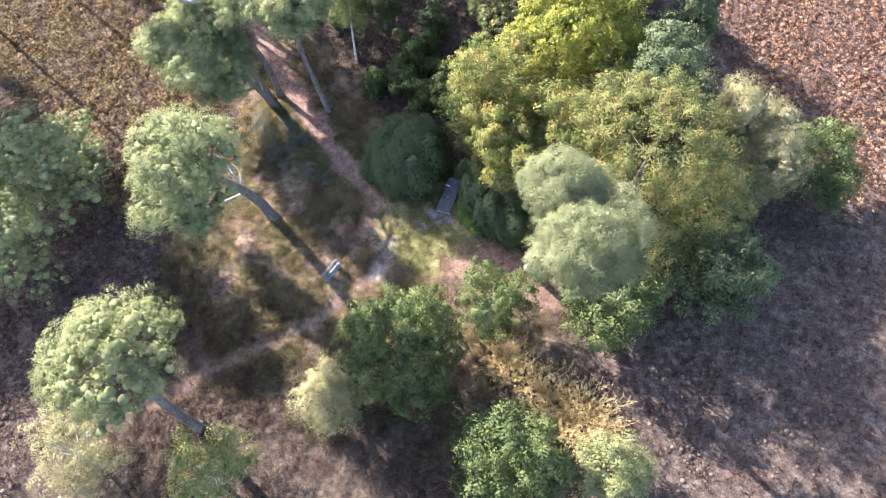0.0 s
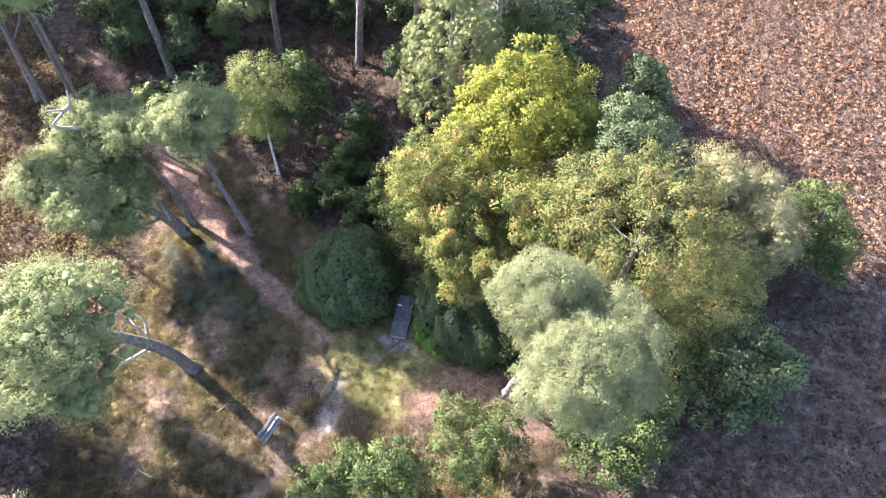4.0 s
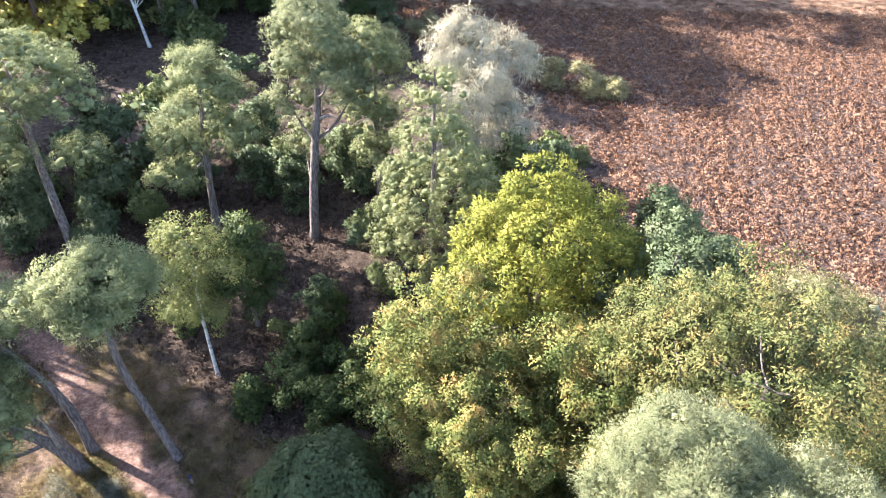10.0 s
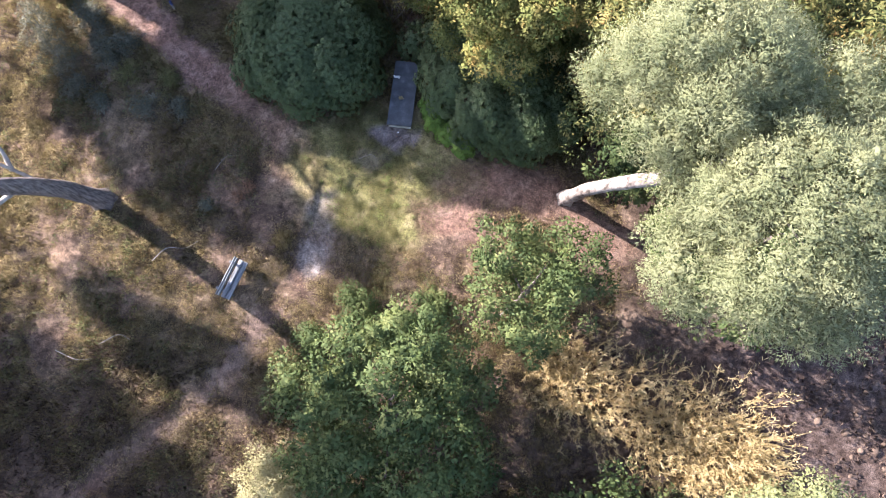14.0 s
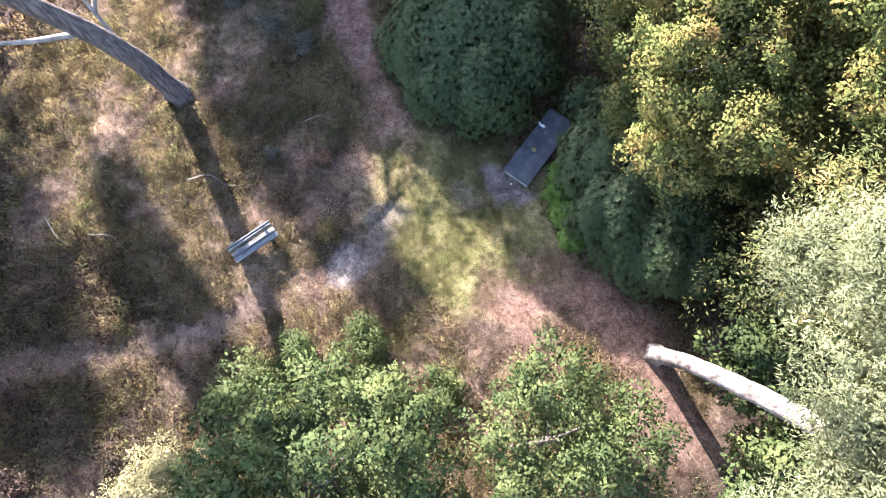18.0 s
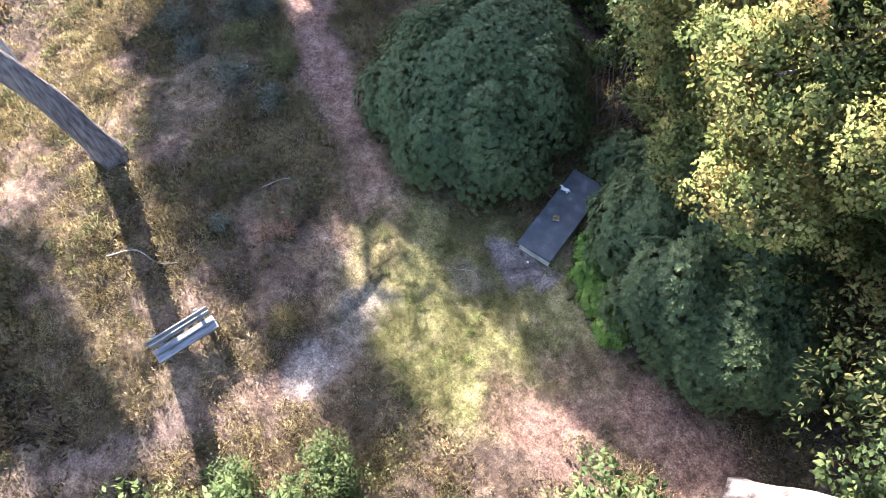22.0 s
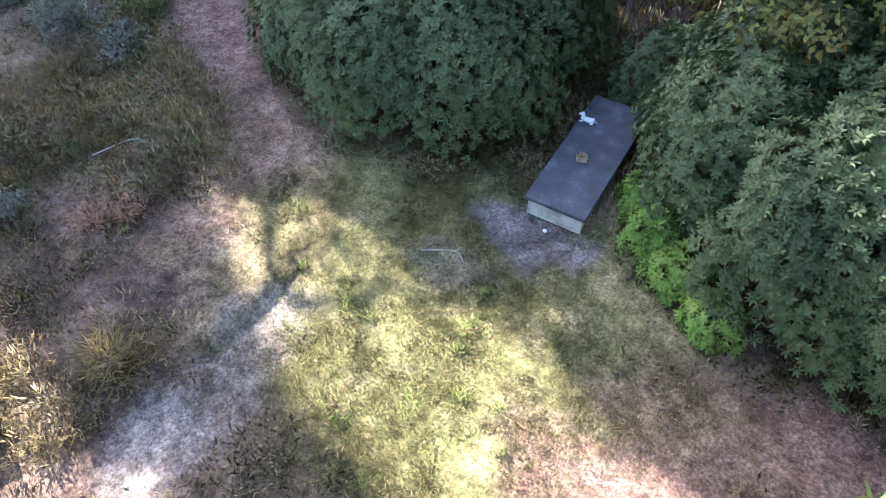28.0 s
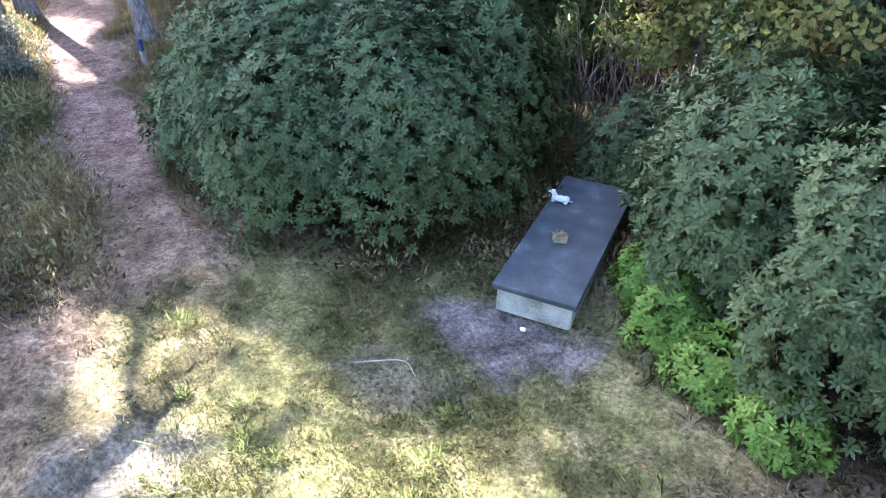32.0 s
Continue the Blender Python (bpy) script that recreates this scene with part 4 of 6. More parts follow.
# the birch and green tree by the dark clearing
plant("birch_tree", "slender birch with white stem and thin yellow-green leaf", "tree",
      [(-10.5, 9.2, 0.1), (-10.9, 9.9, 2.2), (-11.3, 10.8, 4.6), (-11.4, 11.2, 6.4)], [0.09, 0.075, 0.05, 0.02],
      [(-11.4, 11.1, 6.1, 1.1, 1.2), (-12.1, 10.8, 4.6, 1.2, 1.4), (-10.6, 11.4, 4.9, 1.1, 1.2), (-11.5, 10.6, 3.2, 1.3, 1.2)], M_BIRCH, M_BIRCHBARK, "leaf", 1300, 9, 0.14, 0.07, 42, 4, spread=0.2, droop=0.5)
plant("broadleaf_tree", "small bright green tree behind a slender birch", "tree",
      [(-9.9, 13.0, 0.1), (-9.9, 13.0, 2.5), (-9.9, 13.0, 5.4)], [0.13, 0.1, 0.03],
      lobes_auto(R(43), -9.9, 13.0, 1.6, 6.3, 1.7, 9), M_OAK, M_BARK, "leaf", 800, 10, 0.20, 0.13, 43, 5, spread=0.26)
# trees below the bench
plant("oak_tree", "spreading young oak in green leaf below the bench path", "tree",
      [(0.9, -9.8, 0.1), (0.9, -9.8, 2.0), (0.9, -9.7, 4.6)], [0.2, 0.16, 0.05],
      lobes_auto(R(44), 0.8, -9.8, 0.9, 5.8, 3.1, 17), M_OAK, M_BARK, "leaf", 2600, 11, 0.18, 0.10, 44, 7, puff=0.36, inner=0.25, core=0)
plant("oak_tree", "small green oak at the path edge", "tree",
      [(4.5, -5.6, 0.1), (4.5, -5.6, 2.0), (4.5, -5.6, 4.2)], [0.11, 0.09, 0.03],
      lobes_auto(R(45), 4.6, -5.6, 0.5, 5.2, 2.3, 13, 0.6), M_OAK, M_BARK, "leaf", 1000, 11, 0.16, 0.09, 45, 5, puff=0.28, each=36, inner=0.25, core=0)
plant("willow_tree", "pale yellow-green sallow bush", "tree",
      [(-1.6, -13.2, 0.1), (-1.6, -13.2, 1.5), (-1.6, -13.2, 3.0)], [0.14, 0.1, 0.03],
      lobes_auto(R(46), -1.6, -13.2, 0.3, 3.4, 2.0, 11), M_PALE, M_BARK, "leaf", 1900, 10, 0.12, 0.05, 46, 5, core=0.2, puff=0.34)
plant("oak_tree", "dense dark green young oak", "tree",
      [(8.3, -13.4, 0.1), (8.3, -13.4, 2.0), (8.3, -13.4, 4.0)], [0.18, 0.14, 0.04],
      lobes_auto(R(47), 8.3, -13.2, 0.5, 5.0, 2.9, 12), M_OAK, M_BARK, "leaf", 1400, 11, 0.18, 0.11, 47, 6, spread=0.24)
plant("oak_tree", "light green sapling beside dark young oak", "tree",
      [(13.2, -11.6, 0.1), (13.2, -11.6, 1.6), (13.2, -11.6, 3.0)], [0.12, 0.1, 0.03],
      lobes_auto(R(48), 13.2, -11.6, 0.4, 3.9, 1.7, 9), M_CONIFER, M_BARK, "leaf", 900, 11, 0.16, 0.09, 48, 5, spread=0.22)
plant("birch_tree", "pale birch with thinning leaf", "tree",
      [(-12.0, -20.6, 0.1), (-12.0, -20.6, 2.5), (-12.0, -20.6, 5.4)], [0.12, 0.09, 0.03],
      lobes_auto(R(49), -12.2, -20.4, 1.0, 5.8, 2.4, 11), M_PALE, M_BIRCHBARK, "leaf", 1600, 10, 0.13, 0.05, 49, 5, core=0.2, puff=0.34)
plant("birch_tree", "open birch with white stem and dull green leaf", "tree",
      [(-5.4, -19.2, 0.1), (-5.3, -19.0, 2.5), (-5.2, -19.0, 5.4)], [0.11, 0.08, 0.03],
      lobes_auto(R(50), -5.4, -19.0, 1.2, 5.4, 2.1, 10), M_BIRCH, M_BIRCHBARK, "leaf", 900, 9, 0.14, 0.07, 50, 5, spread=0.28, droop=0.3)


# ---- rhododendrons round the grave ----
def rhododendron(name, label, x, y, lobes, whorls, leaf, seed, low=-0.12, size=0.079):
    rng = np.random.default_rng(seed)
    z = float(land(x, y)) - 0.05
    root = thing(name, x, y, z, label, "shrub")
    lb = local(lobes, x, y, z)
    for k, l in enumerate(lb[:6]):
        part_np("stem", *tube([(0.12 * math.cos(2 * k), 0.12 * math.sin(2 * k), 0), (l[0] * 0.4, l[1] * 0.4, l[2] * 0.55), (l[0], l[1], l[2] + 0.2)], [0.05, 0.035, 0.012], 6, rng, 0.05), M_BARK, root, smooth=True)
    c, out = shell(rng, lb, whorls, 0.10, low)
    ok = c[:, 2] > 0.06
    c, out = c[ok], out[ok]
    ax = unit(out + [0, 0, 0.55] + ball(rng, len(c)) * 0.30)
    a1 = unit(np.cross(ax, [0.2, 0.9, 0.1]))
    a2 = np.cross(ax, a1)
    per = 7
    ang = (np.arange(per) * 2 * math.pi / per)[None] + rng.uniform(0, 6.3, (len(c), 1)) + rng.normal(size=(len(c), per)) * 0.12
    rad = a1[:, None] * np.cos(ang)[..., None] + a2[:, None] * np.sin(ang)[..., None]
    tilt = rng.uniform(0.2, 1.0, (len(c), per, 1))
    d = unit(rad + ax[:, None] * tilt).reshape(-1, 3)
    p = np.repeat(c, per, 0) + d * 0.012
    s = size * rng.uniform(0.75, 1.25, len(p))
    v, f = leaves(p, d, np.repeat(ax, per, 0), s, s * 0.34, 0.22, True)
    soft = unit(np.repeat(ax * 0.7 + out * 0.5, per, 0) - d * 0.25 + ball(rng, len(p)) * 0.22)
    part_np("foliage", v, f, leaf, root, normals=np.repeat(soft, 6, 0))
    k = rng.choice(len(c), len(c) // (4 if whorls > 1000 else 12), replace=False)
    part_np("inner_foliage", *lumps(rng, c[k] - out[k] * 0.42, np.full(len(k), 0.10))[:2], leaf, root, smooth=True)
    return root


A_LOBES = [(-4.05, 2.6, 0.9, 2.25, 2.0), (-2.75, 1.55, 0.8, 1.35, 1.75), (-5.35, 1.6, 0.6, 1.15, 1.2), (-3.8, 1.05, 0.7, 1.25, 1.5), (-5.5, 2.9, 0.6, 1.2, 1.4), (-2.5, 2.9, 0.8, 1.2, 1.9), (-3.6, 4.1, 0.8, 1.5, 1.8), (-5.0, 4.0, 0.7, 1.3, 1.4)]
rhododendron("rhododendron", "domed dark green rhododendron crowding the grave", -4.0, 2.6, A_LOBES, 12500, M_RHODO, 61)
B_LOBES = [(1.35, 1.55, 0.9, 1.15, 1.65), (2.6, 0.75, 0.9, 1.4, 1.8), (3.9, 0.55, 0.8, 1.4, 1.7), (1.7, 2.9, 1.1, 1.4, 1.9), (3.2, 2.2, 1.2, 1.7, 2.1), (4.9, 0.9, 0.7, 1.1, 1.4), (0.55, 2.45, 0.5, 0.62, 0.95)]
rhododendron("rhododendron", "spreading dark green rhododendron overhanging the slab", 2.6, 1.4, B_LOBES, 11800, M_RHODO, 62)
C_LOBES = [(-0.35, 3.2, 0.5, 0.6, 0.9), (0.3, 3.3, 0.5, 0.8, 1.1)]
rhododendron("rhododendron", "low rhododendron growth behind the head of the slab", -0.6, 3.6, C_LOBES, 700, M_RHODO, 63)
D_LOBES = [(0.55, 0.95, 0.25, 0.36, 0.5), (0.85, 0.45, 0.25, 0.42, 0.5), (1.35, 0.05, 0.2, 0.42, 0.45), (1.95, -0.4, 0.2, 0.38, 0.4)]
rhododendron("azalea_bush", "fresh lime-green low shrub along the slab and grass", 0.9, 0.5, D_LOBES, 950, M_LIME, 64, -0.1, 0.085)


# ---- shrubs ----
def shrub(name, label, x, y, r, h, leaf, seed, clusters=220, per=10, size=0.14, width=0.07, category="shrub", **kw):
    rng = np.random.default_rng(seed)
    z = float(land(x, y)) - 0.05
    root = thing(name, x, y, z, label, category)
    lb = local(lobes_auto(rng, x, y, z + 0.05 * h, z + h, r, 6), x, y, z)
    for l in lb[1:5]:
        part_np("stem", *tube([(0, 0, 0), (l[0] * 0.5, l[1] * 0.5, l[2] * 0.6), l[:3]], [0.035, 0.022, 0.006], 5, rng, 0.05), M_BARK, root, smooth=True)
    v, f, n = crown_mesh(rng, lb, clusters, per, size, width, 0.16, inner=0.25, puff=0.2, each=14, core=0, **kw)
    part_np("foliage", v, f, leaf, root, normals=n)
    return root


for k, (x, y, r, h) in enumerate([(-7.0, 8.2, 1.1, 2.6), (-5.2, 7.2, 1.2, 2.4), (-6.0, 11.4, 0.8, 2.8), (-3.6, 7.6, 1.2, 2.8), (-8.4, 7.6, 0.8, 1.4), (-4.6, 9.6, 0.9, 2.0), (-1.9, 6.2, 1.2, 2.6)]):
    shrub("sapling_shrub", "open green sapling shrub in the dark clearing", x, y, r, h, M_OAK, 70 + k, 260, 9, 0.15, 0.09)
for k, (x, y, r, h) in enumerate([(-11.5, 1.2, 0.7, 1.0), (-13.2, 0.9, 0.9, 1.3), (-12.4, 2.4, 0.7, 1.0), (-10.4, 0.5, 0.55, 0.8), (-9.6, -0.7, 0.5, 0.7), (-14.2, 2.0, 0.9, 1.4), (-10.9, 1.7, 0.45, 0.8), (-9.0, 0.6, 0.4, 0.6), (-12.3, -0.2, 0.5, 0.7), (-11.3, -0.6, 0.4, 0.6), (-8.4, -0.4, 0.35, 0.5)]):
    olive = k % 4 == 3
    shrub("leafy_shrub" if olive else "silver_shrub", "loose olive-green shrub beside the path" if olive else "loose silvery grey-green shrub beside the path", x, y, r, h * 0.7, M_HEATHOLIVE if olive else M_SILVER, 80 + k, 90 if r < 0.6 else 170, 11, 0.09, 0.026, outward=1.1)


def straw_bush(x, y, r, h, seed):
    """Bleached standing stems with side twigs, splayed from one root."""
    rng = np.random.default_rng(seed)
    root = thing("dry_bush", x, y, float(land(x, y)) - 0.04, "bleached straw-coloured bush of dead stems", "shrub")
    n = 300
    base = np.concatenate([rng.normal(size=(n, 2)) * r * 0.55, np.zeros((n, 1))], 1)
    d = unit(np.concatenate([base[:, :2] * 0.5 / r + rng.normal(size=(n, 2)) * 0.33, np.ones((n, 1))], 1))
    s = h * rng.uniform(0.35, 0.85, n)
    tagged(part_np("straw", *leaves(base, d, ball(rng, n), s, 0.013), M_STRAW, root), kind="stuff")
    k = rng.integers(0, n, n * 24)
    p = base[k] + d[k] * (s[k] * rng.uniform(0.3, 0.98, len(k)))[:, None]
    e = unit(d[k] + ball(rng, len(k)) * 0.9)
    tagged(part_np("straw_top", *leaves(p, e, ball(rng, len(k)), rng.uniform(0.06, 0.22, len(k)), 0.024), M_STRAW, root), kind="stuff")
    return root


for k, (x, y, r, h) in enumerate([(7.4, -8.2, 1.2, 1.7), (9.4, -8.9, 1.3, 1.6), (11.4, -9.0, 1.4, 2.2), (6.2, -7.4, 0.9, 1.1), (10.4, -10.2, 1.2, 1.4), (12.3, -9.8, 0.8, 1.5)]):
    straw_bush(x, y, r, h, 90 + k)
for k, (x, y, r, h) in enumerate([(5.6, 42.6, 1.5, 2.0), (8.2, 41.6, 1.6, 2.2), (10.4, 41.0, 1.3, 1.6), (3.6, 46.0, 1.2, 1.6), (-1.0, 47.5, 1.5, 2.0), (-6, 52, 1.6, 2.0), (-12, 55, 1.8, 2.4), (-9, 49, 1.5, 1.8)]):
    shrub("dry_bush", "pale dry bush on the heather", x, y, r, h, M_PALE, 100 + k, 260, 8, 0.34, 0.06, outward=1.1)
for k, (x, y, r, h) in enumerate([(-1.0, -6.6, 0.8, 0.7), (0.2, -7.4, 0.9, 0.8), (-2.2, -8.1, 0.7, 0.8), (-2.9, -9.4, 0.9, 0.9), (1.6, -6.3, 0.7, 0.5), (-1.6, -9.4, 0.8, 1.0)]):
    shrub("heath_shrub", "low tangled olive-green heath shrub", x, y, r, h, M_WEED if k % 2 else M_OAK, 110 + k, 200, 10, 0.10, 0.04)


M_RUST = leaf_mat("rusty_dead_leaves", [(0.0, (0.13, 0.07, 0.04)), (0.5, (0.25, 0.14, 0.08)), (1.0, (0.36, 0.23, 0.13))], 0.2)
for k, (x, y, r, h) in enumerate([(-5.33, -2.95, 0.16, 0.30), (-5.6, -3.3, 0.12, 0.22)]):
    shrub("dock_plant", "rust-brown withered plant on bare heath soil", x, y, r, h, M_RUST, 130 + k, 26, 8, 0.10, 0.025, "plant")
shrub("grass_clump", "yellowish grass clump beside the sandy path", -3.8, -4.7, 0.16, 0.30, M_GRASSGOLD, 140, 60, 8, 0.2, 0.012, "grass", outward=1.3)
shrub("pale_plant", "small silvery leaved plant on the heath", -6.6, -3.8, 0.2, 0.32, M_SILVER, 141, 40, 8, 0.10, 0.03, "plant")


def twig_thicket(x, y, n, h, seed):
    """Bare dark twigs standing between the bushes."""
    rng = np.random.default_rng(seed)
    root = thing("twig_thicket", x, y, float(land(x, y)) - 0.04, "bare dark twigs in the gap between the rhododendrons", "shrub")
    for _ in range(n):
        a, l = rng.uniform(0, 6.3), h * rng.uniform(0.5, 1.1)
        b = np.array([rng.normal() * 0.35, rng.normal() * 0.35, 0])
        tip = b + [math.cos(a) * l * 0.4, math.sin(a) * l * 0.4, l]
        part_np("twig", *tube([b, (b + tip) / 2 + rng.normal(size=3) * 0.1, tip], [0.016, 0.011, 0.004], 5, rng, 0.05), M_BARK, root, smooth=True)
    return root


plant("oak_tree", "small brown-tinged oak filling the gap behind the slab", "tree",
      [(0.1, 5.0, 0.1), (0.1, 4.8, 1.6), (0.2, 4.6, 3.6)], [0.09, 0.07, 0.03],
      lobes_auto(R(153), 0.4, 4.5, 1.0, 4.6, 1.2, 9), M_MIXED, M_BARK, "leaf", 900, 10, 0.15, 0.09, 153, 4, puff=0.3, each=36, inner=0.2, core=0)
twig_thicket(-1.3, 4.6, 26, 1.7, 151)
twig_thicket(-0.6, 5.2, 22, 2.0, 152)
# saplings and bushes that fill the wood behind the glade
brush = [shrub("woodland_shrub", "dark green leafy bush in the shade under the pines", -20.4, 17.7, 1.5, 3.4, M_DARK, 161, 620, 9, 0.17, 0.10),
         shrub("woodland_shrub", "green broad-leaved sapling in the dark wood", -6.5, 9.8, 1.2, 3.0, M_OAK, 162, 420, 9, 0.17, 0.10),
         shrub("woodland_shrub", "dull olive tangled bush under the trees", -5.2, 19.7, 1.3, 2.4, M_WEED, 163, 420, 9, 0.15, 0.06)]
rs = R(164)
spots_in = [(-22.3, 22.4, 1.3, 0), (-25.2, 27.9, 1.4, 0), (-16.6, 12.2, 0.5, 2), (-8.2, 7.0, 0.6, 1), (-6.0, 13.3, 0.7, 1), (-4.5, 7.9, 0.8, 1), (-8.4, 12.2, 0.5, 2), (-3.2, 9.6, 0.8, 1),
            (-13.2, 24.6, 1.0, 0), (-11.6, 26.6, 1.1, 2), (-5.2, 21.7, 0.8, 2), (0.6, 25.0, 1.2, 0), (3.6, 25.2, 1.2, 0), (5.6, 27.6, 0.9, 0), (11.1, 20.9, 0.8, 0), (7.4, 30.6, 0.6, 2), (3.4, 21.4, 1.3, 0), (1.2, 19.6, 1.2, 0),
            (-22.8, 34.8, 1.0, 2), (-14.0, 28.6, 1.2, 0), (-19.3, 33.4, 1.0, 0), (-17.0, 24.0, 1.0, 0), (-20.0, 27.0, 1.1, 2), (-10.4, 23.4, 0.9, 0), (-7.4, 25.6, 1.2, 0), (-3.2, 24.4, 1.1, 1), (-18.6, 20.4, 1.0, 2),
            (-24.4, 17.6, 1.2, 0), (-27.0, 20.8, 1.3, 0), (-30.0, 25.0, 1.3, 2), (-13.6, 15.6, 0.5, 2), (-2.6, 13.0, 0.8, 1), (-4.0, 16.0, 0.7, 2), (-10.6, 16.4, 0.5, 2)]
spots_in += [(float(rs.uniform(-44, -8)), float(rs.uniform(45, 66)), float(rs.uniform(1.0, 2.0)), k % 3) for k in range(34)]
for k, (x, y, sc, j) in enumerate(spots_in):
    if (moor_at(x, y) < 0.4 or y < 40) and (x + 40.5) ** 2 + (y - 46.5) ** 2 > 70:
        copy_thing(brush[j], pose(0, 0, 0)).matrix_basis = pose(x, y, float(land(x, y)) - 0.05, 0, 0, 67 * k) @ Matrix.Diagonal((sc, sc, sc * (0.8 + 0.1 * (k % 5)), 1))


# ---- heather, grass and litter ----
def scatter(rng, n, x0, x1, y0, y1, keep):
    x, y = rng.uniform(x0, x1, n), rng.uniform(y0, y1, n)
    ok = rng.random(n) < keep(x, y)
    return x[ok], y[ok]


def tufts(name, label, x, y, blades, length, width, spread, lean, material, seed, lift=0.0, scale=None):
    """Ground cover: tufts of blades, each splayed from its root."""
    rng = np.random.default_rng(seed)
    n, blades = len(x), int(blades * 1.7)
    sc = rng.uniform(0.65, 1.35, n) if scale is None else scale
    c = np.stack([x, y, land(x, y) - 0.03 + lift], 1)
    p = np.repeat(c, blades, 0)
    k = np.repeat(sc, blades)
    off = rng.normal(size=(len(p), 2)) * (spread * k)[:, None]
    p[:, :2] += off
    d = np.concatenate([off / max(spread, 1e-6) * lean * 0.6 + rng.normal(size=off.shape) * lean, np.ones((len(p), 1))], 1)
    d = unit(d)
    p[:, 2] += np.maximum(0, 0.4 * length * (1 - (off**2).sum(1) / (2.2 * spread * k) ** 2)) * (lift > -1)
    s = length * k * rng.uniform(0.6, 1.3, len(p))
    v, f = leaves(p, d, unit(ball(rng, len(p)) + [0, 0, 0.3]), s, width * rng.uniform(0.7, 1.3, len(p)), 0.15)
    nor = unit(np.concatenate([off / max(spread, 1e-6) * 0.45, np.ones((len(p), 1))], 1) + ball(rng, len(p)) * 0.35)
    return tagged(new(name, mesh_np(name, v, f, material, normals=np.repeat(nor, 4, 0))), label, "ground cover", kind="stuff")


def clumps(name, label, x, y, r, h, sprigs, length, width, material, seed):
    """Ground cover in low rounded cushions of short sprigs."""
    rng = np.random.default_rng(seed)
    n = len(x)
    sc = np.repeat(rng.uniform(0.5, 1.5, n) * (0.6 + 0.8 * fbm(x, y, 1.7)), sprigs)[:, None]
    c = np.repeat(np.stack([x, y, land(x, y) - 0.05], 1), sprigs, 0)
    u = ball(rng, n * sprigs)
    u[:, 2] = np.abs(u[:, 2]) * 0.9 + 0.1
    u = unit(u)
    p = c + u * np.array([r, r, h]) * sc * rng.uniform(0.45, 1.1, (len(u), 1))
    d = unit(u * 0.4 + ball(rng, len(u)) * 0.8 + [0, 0, 0.3])
    s = length * rng.uniform(0.6, 1.4, len(u))
    v, f = leaves(p, d, unit(u + ball(rng, len(u)) * 0.5), s, s * width / length, 0.15)
    nor = np.repeat(unit(u + [0, 0, 0.3] + ball(rng, len(u)) * 0.35), 4, 0)
    return tagged(new(name, mesh_np(name, v, f, material, normals=nor)), label, "ground cover", kind="stuff")


def cushions(x, y, cell):
    """Height from 0 to 1 of rounded cushions packed over the plan."""
    i, j = np.floor(x / cell).astype(int), np.floor(y / cell).astype(int)
    best = np.full(np.shape(x), 9.0)
    for a in (-1, 0, 1):
        for b in (-1, 0, 1):
            p, q = (i + a) % 256, (j + b) % 256
            cx, cy = (i + a + LATTICE[p, q]) * cell, (j + b + LATTICE[q, p]) * cell
            best = np.minimum(best, np.hypot(x - cx, y - cy) / (cell * (0.55 + 0.5 * LATTICE[(p + 17) % 256, q])))
    return np.sqrt(np.clip(1 - best * best, 0, 1))


def carpet(name, label, x0, x1, y0, y1, pitch, cell, height, keep, material, seed):
    """A closed growth of heather cushions over open ground."""
    rng = np.random.default_rng(seed)
    gx, gy = np.meshgrid(np.arange(x0, x1, pitch), np.arange(y0, y1, pitch))
    nx = gx.shape[1]
    x, y = (gx + rng.uniform(-0.3, 0.3, gx.shape) * pitch).ravel(), (gy + rng.uniform(-0.3, 0.3, gx.shape) * pitch).ravel()
    k = np.clip(keep(x, y), 0, 1) * np.clip(np.minimum(np.minimum(x - x0, x1 - x), np.minimum(y - y0, y1 - y)) / 1.2 - 0.4, 0, 1)
    tall = 0.45 + 0.9 * fbm(x, y, 3.0)
    x, y = x + 0.5 * (fbm(x, y, 0.9) - 0.5), y + 0.5 * (fbm(x + 50, y, 0.9) - 0.5)
    lump = cushions(x, y, cell) ** 1.3 + 0.5 * cushions(x + 31, y + 7, cell * 0.42) + 0.35 * fbm(x, y, 0.5)
    z = land(x, y) - 0.16 + k * (0.08 + lump * height * tall + rng.uniform(-0.06, 0.06, len(x)))
    i = (np.arange(gx.shape[0] - 1)[:, None] * nx + np.arange(nx - 1)).ravel()
    i = i[k[i] + k[i + 1] + k[i + nx] + k[i + nx + 1] > 0]
    me = mesh_np(name, np.stack([x, y, z], 1), np.stack([i, i + 1, i + nx + 1, i + nx], 1), material, True)
    return tagged(new(name, me), label, "ground cover", kind="stuff")


def on_moor(x, y):
    return (moor_at(x, y) * 2 - 0.6 + 0.8 * (fbm(x, y, 1.2) - 0.5)) * np.clip(x - np.interp(y, MOOR_Y, MOOR_X) + 2, 0, 1)


carpet("heather_carpet", "continuous faded brown heather over the far moor", -14, 84, 60, 124, 0.36, 0.7, 0.26, on_moor, M_MOORHEATH, 232)


